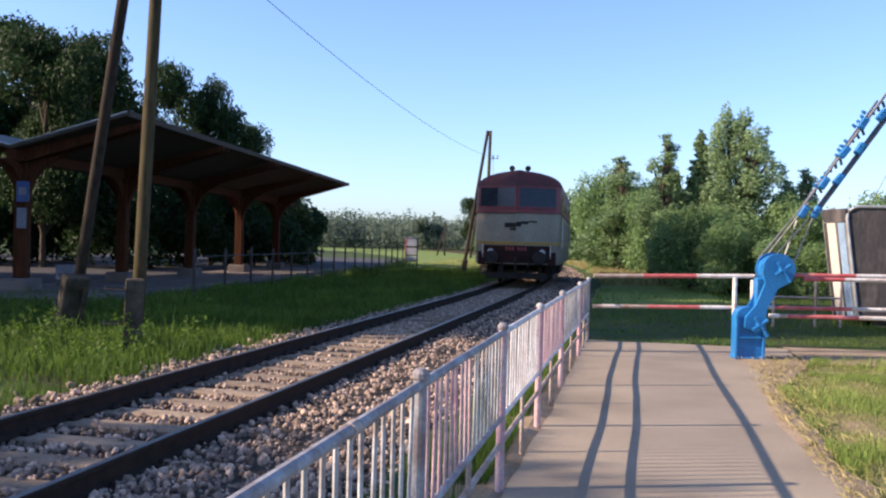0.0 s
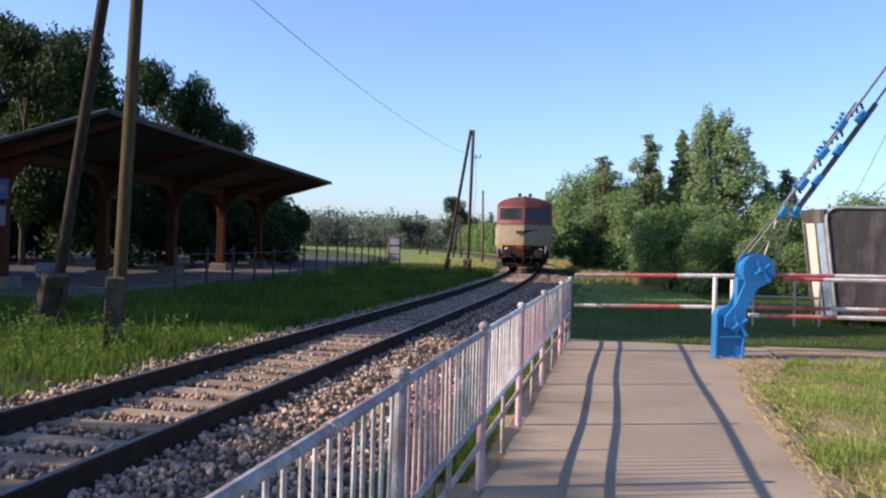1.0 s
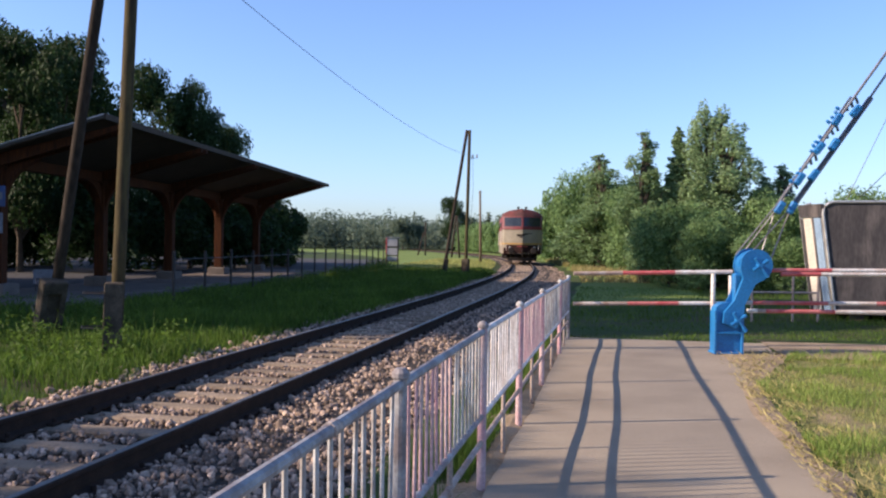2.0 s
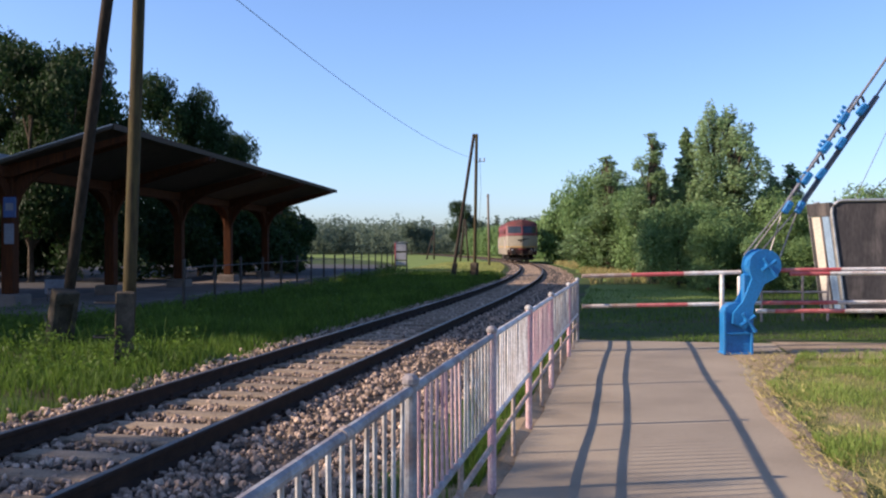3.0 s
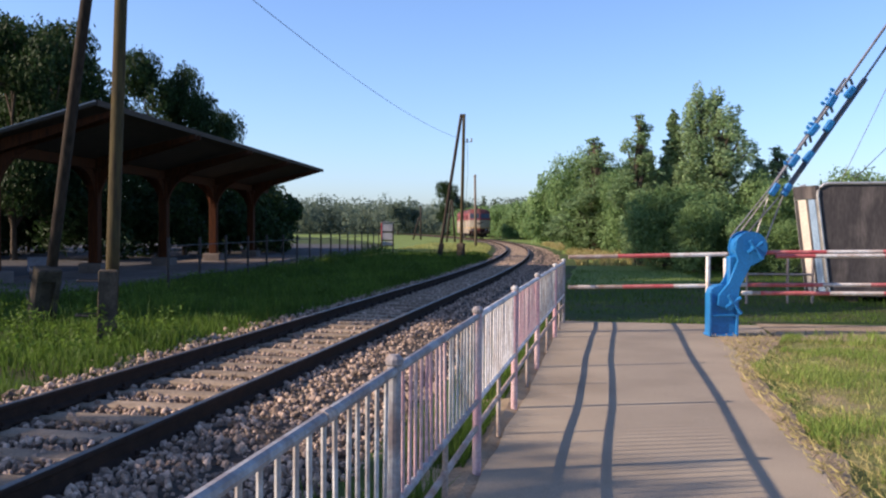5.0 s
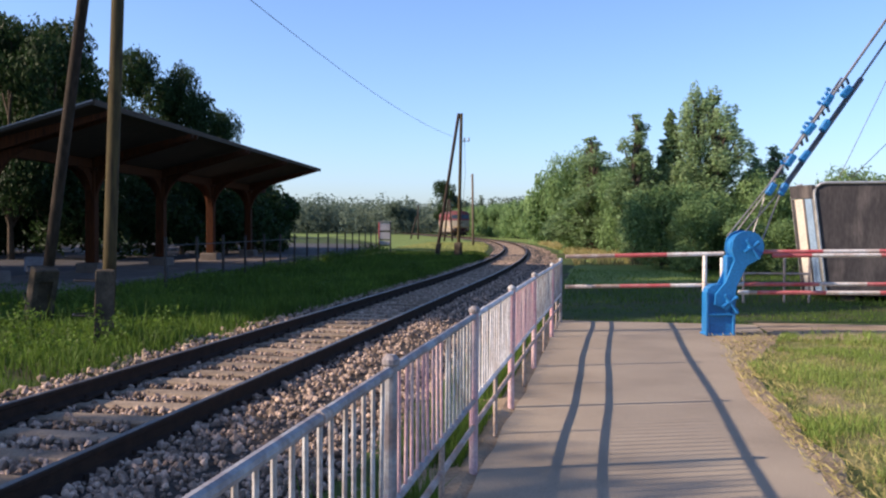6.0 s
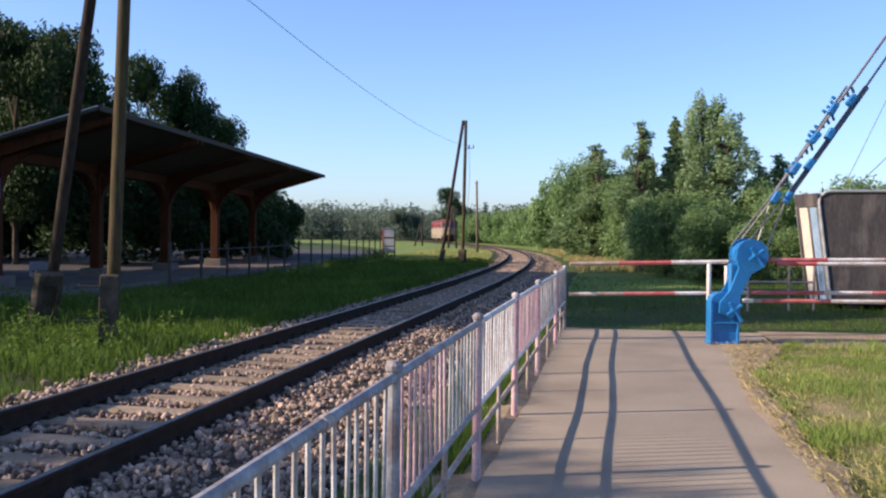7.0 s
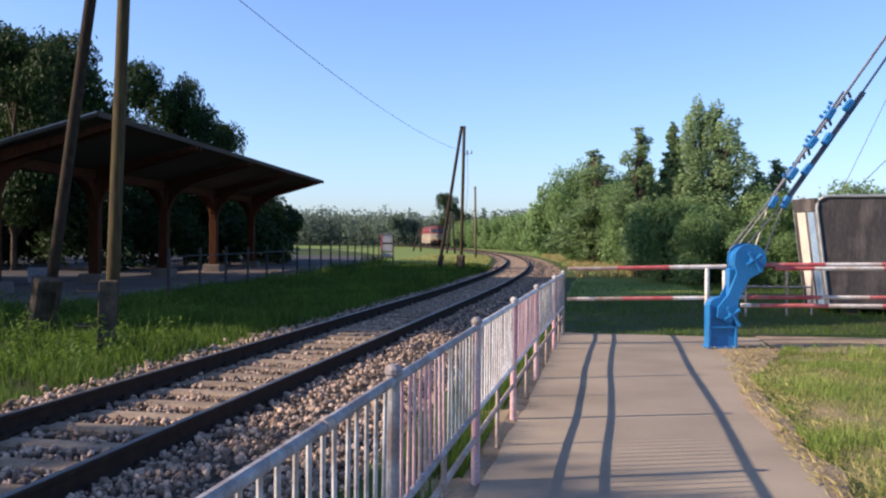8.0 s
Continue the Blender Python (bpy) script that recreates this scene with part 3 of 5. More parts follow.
def blob_set(kind, h, w, seed):
    r = random.Random(seed)
    out = []
    if kind == "broad":
        for _ in range(26):
            z = h * r.uniform(0.26, 0.90)
            k = math.sin(math.pi * min(1, max(0.05, (z / h - 0.12) / 0.9))) ** 0.6
            a, q = r.uniform(0, 6.3), w * k * math.sqrt(r.uniform(0.1, 1)) * 0.8
            s = w * r.uniform(0.24, 0.42)
            out.append((q * math.cos(a), q * math.sin(a), z, s, s, s * 0.75))
        out.append((0, 0, h * 0.93, w * 0.25, w * 0.25, h * 0.08))
    elif kind == "poplar":
        n = 76
        for i in range(n):
            z = h * (0.10 + 0.86 * i / n)
            k = math.sin(math.pi * min(1, (z / h) * 0.78 + 0.2)) ** 0.8
            a, q = r.uniform(0, 6.3), w * k * math.sqrt(r.uniform(0.02, 1.0)) * 0.9
            s = w * (0.06 + k * r.uniform(0.12, 0.24))
            out.append((q * math.cos(a), q * math.sin(a), z + 0.3 * q, s, s, s * r.uniform(1.4, 2.6)))
        out.append((r.uniform(-0.1, 0.1), 0, h * 0.97, w * 0.15, w * 0.15, h * 0.06))
    elif kind == "slim":
        for i in range(80):
            z = h * (0.10 + 0.86 * i / 80)
            k = max(0.05, 1.0 - 0.95 * (z / h) ** 1.25)
            a, q = r.uniform(0, 6.3), w * k * r.uniform(0.1, 1.0)
            s = w * (0.07 + 0.24 * k) * r.uniform(0.6, 1.15)
            out.append((q * math.cos(a), q * math.sin(a), z + q * 0.25, s, s, s * r.uniform(1.0, 1.8)))
    elif kind == "spruce":
        for i in range(120):
            z = h * (0.10 + 0.86 * math.sqrt(i / 120) + r.uniform(-0.02, 0.02))
            k = max(0.08, 1.04 - z / h)
            b, q = r.uniform(0, 6.3), w * k * r.uniform(0.35, 1.0)
            out.append((q * 0.6 * math.cos(b), q * 0.6 * math.sin(b), z - 0.12 * q, q * 0.45 * abs(math.cos(b)) + 0.09, q * 0.45 * abs(math.sin(b)) + 0.09, 0.08 + 0.10 * k))
        out.append((0, 0, h * 0.96, 0.07, 0.07, h * 0.05))
    elif kind == "spire":
        n = 24
        for i in range(n):
            z = h * (0.08 + 0.86 * i / n)
            k = 1.05 - z / h
            a, q = i * 2.4, w * k * r.uniform(0.3, 0.9)
            s = w * k * r.uniform(0.35, 0.6) + 0.08
            out.append((q * math.cos(a), q * math.sin(a), z, s, s, s * 0.8))
        out.append((0, 0, h * 0.96, w * 0.1, w * 0.1, h * 0.07))
    else:
        for _ in range(14):
            z = h * r.uniform(0.2, 0.8)
            a, q = r.uniform(0, 6.3), w * math.sqrt(r.random()) * 0.75 * (1.15 - z / h * 0.6)
            s = w * r.uniform(0.28, 0.45)
            out.append((q * math.cos(a), q * math.sin(a), z, s, s, min(s, z) * 0.9))
    return out


def make_tree(name, kind, h, w, leaves, size, mat, seed, label, category="tree"):
    r = random.Random(seed)
    t = empty(name, pose(0, 0, 0), label, category)
    g = Geo()
    br = 0.018 * h + 0.02
    top = h * (0.9 if kind != "bush" else 0.5)
    pts = [(r.uniform(-0.02, 0.02) * h * i / 6, r.uniform(-0.02, 0.02) * h * i / 6, -0.2 + (top + 0.2) * i / 6) for i in range(7)]
    g.tube(pts, [br * (1.25 if i == 0 else 1) * (1 - 0.8 * i / 6) for i in range(7)], 8)
    blobs = blob_set(kind, h, w, seed)
    for bx, by, bz, *_ in blobs[::2]:
        zt = max(0.15 * h, bz - 0.16 * h)
        k = min(6, zt / top * 6)
        p0 = Vector(pts[int(k)])
        e = Vector((bx, by, bz))
        g.tube([p0, (p0 + e) / 2 + Vector((0, 0, 0.03 * h)), e], [br * 0.4, br * 0.25, br * 0.08], 5, caps=False)
    part("trunk", g, M["bark"], t)
    part("crown", crown_geo(blobs, leaves, size, seed, stray=0.22 if kind == "slim" else 0.14 if kind in ("poplar", "spire") else 0.07), mat, t)
    return t


def build_trees():
    protos = {
        "broad_a": make_tree("broadleaf_tree", "broad", 11.0, 4.6, 23000, 0.135, M["leaf_shaded"], 11, "tall dense green broadleaf tree, leaves darkened for shade"),
        "broad_b": make_tree("broadleaf_tree", "broad", 11.0, 4.2, 23000, 0.135, M["leaf_shaded"], 23, "tall dense green broadleaf tree, leaves darkened for shade"),
        "pop_a": make_tree("poplar_tree", "poplar", 8.0, 1.35, 17000, 0.062, M["leaf_pale"], 5, "slender pale green young poplar"),
        "pop_b": make_tree("poplar_tree", "poplar", 8.0, 1.2, 17000, 0.062, M["leaf_pale"], 9, "slender pale green young poplar"),
        "spire": make_tree("pointed_tree", "spire", 7.0, 1.6, 11000, 0.095, M["leaf_mid"], 31, "pointed green young tree at the wood edge"),
        # coarse tree for out-of-view spots, added only to cast shade into the scene
        "broad_off": make_tree("broadleaf_tree", "broad", 11.0, 4.6, 7500, 0.235, M["leaf_shaded"], 13, "tall dense green broadleaf tree, leaves darkened for shade"),
        "slim": make_tree("slim_tree", "slim", 8.0, 1.3, 12000, 0.066, M["leaf_lush"], 15, "slender dark green young tree with an airy top"),
        "spruce": make_tree("spruce_tree", "spruce", 7.5, 1.0, 9000, 0.075, M["leaf_lush"], 17, "thin dark young spruce among the poplars"),
        "spire_far": make_tree("pointed_tree", "spire", 7.0, 1.6, 2600, 0.20, M["leaf_far_haze"], 33, "pointed green tree in the far woods with painted-in haze"),
        "bush_a": make_tree("bush", "bush", 4.2, 2.3, 11500, 0.074, M["leaf_mid"], 41, "dense leafy green bush at the wood edge", "bush"),
        "bush_b": make_tree("bush", "bush", 3.6, 2.4, 5000, 0.14, M["leaf_shaded"], 47, "dense green leafy bush, leaves darkened for shade", "bush"),
    }
    protos["bush_far"] = make_tree("bush", "bush", 4.2, 2.3, 3600, 0.16, M["leaf_mid"], 43, "dense leafy green bush at the wood edge", "bush")
    protos["round"] = make_tree("round_tree", "bush", 4.2, 2.3, 4200, 0.15, M["leaf_far_haze"], 45, "round dark tree standing before the far woods")
    used = set()

    def plant(key, x, y, k=1.0, kw=None, turn=None, label=""):
        m = pose(x, y, ground_z(x, y) - 0.05, 0, 0, rng.uniform(0, 360) if turn is None else turn)
        kw = kw or k
        o = protos[key]
        if key in used:
            o = copy_thing(o, m)
        used.add(key)
        o.matrix_world = m @ Matrix.Diagonal((kw, kw, k, 1))
        if label:
            tagged(o, label)

    # wood edge beyond the barrier
    plant("bush_a", 1.2, 60.0, 1.64, 1.2)
    plant("slim", -0.5, 60.0, 0.99, 2.4)
    plant("slim", 1.55, 41.0, 0.88, 1.45)
    plant("spruce", 3.0, 41.6, 0.93, 1.5)
    plant("pop_a", 4.05, 41.4, 0.99, 1.15)
    plant("pop_b", 4.95, 41.2, 0.96, 1.75)
    plant("slim", 7.5, 42.2, 0.70, 1.35)
    plant("slim", 6.8, 43.0, 0.64, 1.35)
    plant("bush_a", 2.3, 44.5, 1.3, 0.8)
    for x, y, k, w in [(1.7, 54.0, 1.38, 1.0), (2.4, 37.5, 0.95, 0.85), (4.4, 38.2, 0.9, 0.9), (6.4, 37.5, 0.95, 0.9), (8.4, 37.0, 0.95, 1.0), (10.2, 38.5, 1.1, 1.0), (3.4, 35.6, 0.75, 0.7), (5.4, 34.6, 0.6, 0.7), (13, 40, 0.75, 1.0), (16, 41, 0.75, 1.1), (20, 43, 0.8, 1.1), (24, 42, 0.8, 1.1), (7.0, 33.5, 0.55, 0.6), (6.2, 41, 1.1, 0.9), (0.5, 63, 1.5, 1.2)]:
        plant("bush_a", x, y, k, w)
    sizes = [0.85, 1.3, 1.6, 1.5, 1.6, 1.75, 1.85, 1.75, 1.65, 1.55, 1.5, 1.5, 1.45, 1.45, 1.5, 1.5, 1.55, 1.5, 1.5, 1.5]
    for i, k in enumerate(sizes):
        y = 47 + 8.2 * i
        side = 6.2 + 0.010 * y + (1.4 if i < 2 else 0)
        plant("bush_a" if y < 75 else "bush_far", track_x(y) + side, y + rng.uniform(-1, 1), k, min(1.15, 0.85 + 0.03 * i))
        plant("bush_a" if y < 75 else "bush_far", track_x(y) + side - 0.6, y + 4 + rng.uniform(-1, 1), k * 0.72, min(1.05, 0.8 + 0.03 * i))
        plant(("bush_a", "bush_far", "bush_far")[i % 3], track_x(y) + side + 3.2, y + 3, k * (1.15 if i % 3 == 0 else 0.82), 1.15)
    plant("spire", -0.6, 61, 1.0, 1.25)
    plant("bush_a", -1.9, 70, 2.1, 1.25)
    plant("bush_far", -5.4, 95, 1.9, 1.2)
    # taller trees closing the far end of the meadow
    plant("broad_a", -38.2, 222, 1.2, 0.82)
    for x, y, k, w in [(-30.5, 205, 1.12, 2.2), (-27.0, 207, 1.3, 2.0), (-24.2, 205, 1.2, 2.3), (-20.8, 208, 1.12, 2.3), (-34.0, 207, 1.05, 2.2)]:
        plant("spire_far", x, y, k, w)
    # tall wood behind the yard, plus unseen trees added left and behind for shade
    for x, y, k, w in [(-26.3, 37.2, 1.0, 0.68), (-26.2, 40.0, 1.02, 0.7), (-25.2, 42.0, 0.84, 0.5), (-37.6, 51.9, 1.36, 1.1), (-36.0, 55.5, 1.30, 1.0), (-24.2, 46.0, 1.0, 0.56), (-22.9, 47.2, 0.97, 0.5), (-21.9, 49.8, 0.76, 0.48), (-29.5, 25.8, 1.84, 1.0), (-22.5, 18.0, 1.15, 0.8), (-22.5, 9.9, 1.45, 0.60), (-28, 20.5, 1.7, 1.2), (-29, 15.5, 1.8, 1.15), (-28.5, 10.3, 1.72, 1.0), (-35, 22.8, 1.98, 1.1), (-37, 15, 1.7, 1.3), (-40, 40, 1.2, 1.2), (-43, 52, 1.2, 1.2), (-27, -16, 1.7, 1.12), (-22, -2.3, 1.12, 0.86), (-27, -22, 1.8, 1.25), (-30, -28, 1.4, 1.25), (-36, -13, 1.6, 1.3)]:
        pick = rng.choice(("broad_a", "broad_b"))
        plant(pick if y > 35 else "broad_off", x, y, k, w)
    for x, y, k in [(-23.5, 39, 1.1), (-31, 38, 1.2), (-25, 26, 1.0), (-31, 44, 1.2), (-33, 48, 1.3), (-35, 42, 1.3), (-38, 36, 1.4), (-21.0, 53, 1.25), (-22.3, 57.0, 1.35), (-24, 62, 1.35), (-20.8, 48.5, 1.1), (-27, 57, 1.3), (-29, 64, 1.2), (-22.5, 43.5, 1.1), (-25, 20, 1.2)]:
        plant("bush_b", x, y, k, k)
    # single trees in the meadow and far woods
    for x, y, k, w in [(-48.8, 214, 2.1, 1.6), (-46.0, 215, 1.8, 1.4), (-36.4, 222, 2.75, 1.25), (-33.6, 223, 2.1, 1.1)]:
        plant("round", x, y, k, w)
    r = random.Random(3)
    blobs = []
    for i in range(520):
        a = radians(r.uniform(-44, 22))
        d = r.uniform(235, 320)
        h = r.uniform(7, 11.5)
        blobs.append((-math.sin(a) * 0 + d * math.sin(a), d * math.cos(a), h * 0.45, r.uniform(3, 6), r.uniform(3, 6), h * 0.55))
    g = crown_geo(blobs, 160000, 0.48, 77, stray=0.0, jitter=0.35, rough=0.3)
    thing("far_woods", g, M["leaf_far_haze"], "green woods on the horizon with painted-in haze", "woods", kind="stuff")


def blades(g, x, y, z, h, w, r):
    a = r.uniform(0, 6.283)
    dx, dy = math.cos(a), math.sin(a)
    lx, ly = r.gauss(0, 0.3) * h, r.gauss(0, 0.3) * h
    n = len(g.v)
    g.v += [(x - dx * w, y - dy * w, z), (x + dx * w, y + dy * w, z), (x + lx * 0.4 - dx * w * 0.7, y + ly * 0.4 - dy * w * 0.7, z + h * 0.6), (x + lx * 0.4 + dx * w * 0.7, y + ly * 0.4 + dy * w * 0.7, z + h * 0.6), (x + lx, y + ly, z + h)]
    g.f += [(n, n + 1, n + 3, n + 2), (n + 2, n + 3, n + 4)]


def build_grass():
    r = random.Random(12)
    g = Geo()
    n = 0
    while n < 60000:
        y = 5 + 48 * r.random() ** 1.5
        x = track_x(y) - 1.36 - 9.0 * r.random() ** 1.25
        if x < -12.0 and y > 20:
            continue
        tuft = noise.noise((x * 0.9, y * 0.9, 7))
        if tuft < -0.35 and r.random() < 0.7:
            continue
        blades(g, x, y, ground_z(x, y) - 0.02, (0.10 + 0.16 * max(0, tuft + 0.25) + 0.1 * r.random()) * (1.0 if y < 16 else 1.25), 0.004 + 0.0004 * y, r)
        n += 1
    for _ in range(700):
        y = r.uniform(9, 34)
        x = track_x(y) - 2.3 - 4.5 * r.random()
        blades(g, x, y, ground_z(x, y), r.uniform(0.35, 0.6), 0.006, r)
    blobs = []
    for _ in range(260):
        y = 7 + 30 * r.random() ** 1.4
        x = track_x(y) - 2.2 - 6.5 * r.random()
        if x < -10.5 and y > 19:
            continue
        s = r.uniform(0.12, 0.3)
        blobs.append((x, y, ground_z(x, y) + s * 0.7, s, s, s * r.uniform(0.7, 1.3)))
    for _ in range(150):
        t = r.random()
        x, y = -10.3 - 3.7 * t + r.gauss(0.25, 0.3), 20.4 + 36 * t
        s = r.uniform(0.12, 0.32) * (1.7 if t > 0.9 else 1)
        blobs.append((x, y, s * 0.7, s, s, s))
    w = crown_geo(blobs, 24000, 0.038, 88, flat=0.6)
    thing("verge_weeds", w, M["grass"], "leafy green weeds among the verge grass", "weeds", kind="stuff")
    thing("verge_grass", g, M["grass"], "long green grass on the verge beside the track", "grass", kind="stuff")
    g = Geo()
    green = Geo()
    for _ in range(85000):
        y = 3.5 + 11.2 * r.random()
        x = 1.38 + 0.03 * y + 7.5 * r.random() ** 1.5 + max(0, y - 11) * 0.28
        t = noise.noise((x * 1.1, y * 1.1, 2)) + 0.5 * noise.noise((x * 3.1, y * 3.1, 9))
        near = x - 1.38 - 0.03 * y - max(0, y - 11) * 0.28
        if t < -0.12 - min(0.3, near * 0.5) and r.random() < 0.85:
            continue
        if near < 0.3 and t < 0.1 and r.random() < 0.75:
            continue
        lush = t > 0.12 + 0.15 * r.gauss(0, 1)
        blades(green if lush else g, x, y, ground_z(x, y) - 0.01, 0.025 + 0.05 * r.random() + (0.07 * r.random() if lush else 0), 0.0042, r)
    for _ in range(60):
        # taller clumps at the far edge of the lawn
        cx, cy = 3.0 + 5 * r.random(), 13.7 + 0.5 * r.gauss(0, 1)
        for _ in range(22):
            blades(green, cx + r.gauss(0, 0.06), cy + r.gauss(0, 0.06), -0.02, r.uniform(0.06, 0.2), 0.005, r)
    s = Geo()
    for _ in range(3200):
        y = 2.5 + 12 * r.random()
        x = 1.22 + 0.026 * y + abs(r.gauss(0, 0.3)) + max(0, y - 11.3) * 0.3 * r.random()
        n = len(s.v)
        a, l = r.uniform(0, 3.14), r.uniform(0.03, 0.10)
        s.v += [(x, y, 0.014), (x + l * math.cos(a), y + l * math.sin(a), 0.014 + r.uniform(0, 0.05)), (x + l * 0.5 * math.cos(a) - 0.003 * math.sin(a), y + l * 0.5 * math.sin(a) + 0.003 * math.cos(a), 0.022)]
        s.f.append((n, n + 1, n + 2))
    for _ in range(3500):
        y = 4 + 10.5 * r.random()
        x = 1.5 + 0.03 * y + 6.5 * r.random() ** 1.4 + max(0, y - 11) * 0.25
        blades(s, x, y, ground_z(x, y) - 0.01, r.uniform(0.03, 0.11), 0.003, r)
    thing("lush_lawn_grass", green, M["lawn_green"], "fresh green grass patches in the lawn", "grass", kind="stuff")
    thing("dry_clippings", s, M["straw"], "dry straw clippings along the path edge", "straw", kind="stuff")
    thing("lawn_grass", g, M["lawn"], "short patchy lawn grass beside the path", "grass", kind="stuff")
    g = Geo()
    for _ in range(15000):
        y = r.uniform(1, 15.6)
        x = -0.90 - 0.22 * abs(r.gauss(0, 1))
        if noise.noise((0, y * 0.8, 5)) < -0.3:
            continue
        blades(g, x, y, -0.03, 0.08 + 0.26 * r.random() ** 2, 0.004, r)
    thing("railing_grass", g, M["grass"], "green grass growing along the railing foot", "grass", kind="stuff")
    g = Geo()
    for _ in range(16000):
        y = 15.9 + 20 * r.random() ** 1.4
        x = -1.0 + 11 * r.random()
        if x > 2.5 and y < 16.7:
            continue
        blades(g, x, y, ground_z(x, y) - 0.01, (0.03 + 0.05 * r.random()) * (1 if y < 20 else 2), 0.008, r)
    thing("meadow_grass", g, M["grass"], "green grass beyond the barrier", "grass", kind="stuff")
    g = Geo()
    for _ in range(16000):
        y = 46 + 50 * r.random() ** 1.3
        x = track_x(y) - 2.0 - 9 * r.random()
        if x < -13.2 - 0.1 * (y - 46):
            continue
        blades(g, x, y, ground_z(x, y) + 0.02, 0.06 + 0.08 * r.random(), 0.02, r)
    thing("meadow_tufts", g, M["lawn"], "short sunlit tufts on the meadow", "grass", kind="stuff")
    g = Geo()
    for _ in range(12000):
        y = 40 + 50 * r.random()
        x = track_x(y) + 3.2 + 3.6 * r.random()
        if noise.noise((x * 0.3, y * 0.15, 9)) < -0.1:
            continue
        blades(g, x, y, ground_z(x, y) - 0.01, 0.15 + 0.35 * r.random(), 0.018, r)
    thing("dry_grass", g, M["straw"], "tall straw-coloured dry grass at the wood edge", "grass", kind="stuff")


# ---- leg poles and wires ----
def pole_pair(at, feet, top, h_stub, label, lead=False):
    """Two wooden legs meeting at the top, each bolted to a concrete stub."""
    t = empty("telegraph_pole", at, label, "telegraph pole")
    tp = Vector(top)
    for i, fpt in enumerate(feet):
        p = Vector(fpt)
        d = (tp - p).normalized()
        side = Vector((0.0, -0.15, 0)) if i else Vector((0.02, -0.15, 0))
        g = Geo()
        a = p + d * 0.35
        n = 7
        pts = [a + (tp + Vector((0.07 * (1 if i else -1), 0, 0)) - a) * (k / n) for k in range(n + 1)]
        g.tube(pts, [0.092 - 0.010 * k / n for k in range(n + 1)], 12)
        part("leg", g, M["moss_wood" if i else "pole_wood"], t, smooth=True)
        m = Matrix.Translation(p + side) @ d.to_track_quat("Z", "Y").to_matrix().to_4x4()
        g = Geo()
        w = 0.15
        g.box((-w, -0.10, -0.4), (w, 0.10, h_stub), m, ch=0.025)
        for sx in (-1, 1):
            g.box((sx * w - 0.045, -0.155, -0.4), (sx * w + 0.045, 0.10, h_stub - 0.002), m, ch=0.015)
        g.box((-w - 0.04, -0.158, h_stub - 0.22), (w + 0.04, 0.0, h_stub + 0.006), m, ch=0.02)
        s = part("concrete_stub", g, M["old_concrete"], t, "weathered concrete stub")
        for z in (h_stub - 0.15, 0.35):
            g = Geo()
            g.tube([m @ Vector((-0.2, 0.1, z)), m @ Vector((-0.14, 0.38, z)), m @ Vector((0.14, 0.38, z)), m @ Vector((0.2, 0.1, z))], 0.012, 6)
            part("clamp", g, M["dark_iron"], s)
    g = Geo()
    arm = tp + Vector((0, 0, -1.5))
    g.tube([arm, arm + Vector((0.22, 0, 0.0)), arm + Vector((0.50, 0, 0.03))], 0.016, 6)
    part("bracket", g, M["dark_iron"], t)
    for dx in (0.25, 0.48):
        g = Geo()
        b = arm + Vector((dx, 0, 0.0))
        g.tube([b, b + Vector((0, 0, 0.06)), b + Vector((0, 0, 0.12)), b + Vector((0, 0, 0.2))], [0.025, 0.05, 0.035, 0.04], 8)
        part("insulator", g, M["grey_paint"], t)
    if not lead:
        return t
    g = Geo()
    g.tube([arm + Vector((0.25, 0, 0)), arm + Vector((0.30, 0, -1.6)), arm + Vector((0.18, 0, -3.6)), arm + Vector((0.10, 0, -5.0))], 0.009, 5)
    part("down_lead", g, M["wire"], t, "thin wire down the pole")
    return t


def build_poles():
    pole_pair(pose(0, 0, 0), [(-9.22, 13.85, 0.0), (-6.86, 11.85, 0.0)], (-6.68, 11.95, 8.4), 0.98, "old A-shaped wooden telegraph pole on concrete stubs")
    pole_pair(pose(0, 0, 0), [(-8.66, 47.9, 0.0), (-7.49, 48.1, 0.0)], (-7.46, 48.2, 7.7), 0.8, "A-shaped wooden telegraph pole on concrete stubs beside the track", lead=True)
    for x, y, h, lean in [(-11.2, 80.5, 6.4, -0.12), (-24.2, 120, 4.5, 0.0), (-17.9, 104, 4.9, 0.5), (-16.9, 104, 4.9, -0.4), (-25.3, 120, 3.1, 0.9)]:
        t = empty("pole", pose(x, y, 0), "single weathered wooden pole in the meadow", "pole")
        g = Geo()
        g.tube([(0, 0, -0.3), (lean * 0.5, 0, h / 2), (lean, 0, h)], [0.12, 0.105, 0.09], 10)
        part("shaft", g, M["pale_pole" if y < 100 else "pole_wood"], t, smooth=True)
        g = Geo()
        g.tube([(lean - 0.14, 0, h - 0.2), (lean + 0.14, 0, h - 0.2)], 0.03, 6)
        part("crosspiece", g, M["dark_iron"], t)
    a, b = Vector((-6.62, 11.95, 6.22)), Vector((-7.20, 48.2, 6.28))
    g = Geo()
    pts = [a + (b - a) * (k / 24) - Vector((0, 0, 0.56 * 4 * (k / 24) * (1 - k / 24))) for k in range(25)]
    g.tube(pts, 0.007, 5)
    thing("overhead_wire", g, M["wire"], "thin sagging overhead wire between the poles", "wire")
    for a, b in ((Vector((4.97, 26.0, 0.0)), Vector((9.30, 26.0, 9.7))), (Vector((5.85, 23.9, 2.62)), Vector((11.5, 24.0, 8.6)))):
        g = Geo()
        g.tube([a + (b - a) * (k / 8) - Vector((0, 0, 0.15 * k / 8 * (1 - k / 8))) for k in range(9)], 0.010, 5)
        thing("stay_wire", g, M["wire"], "thin slanting stay wire", "wire")


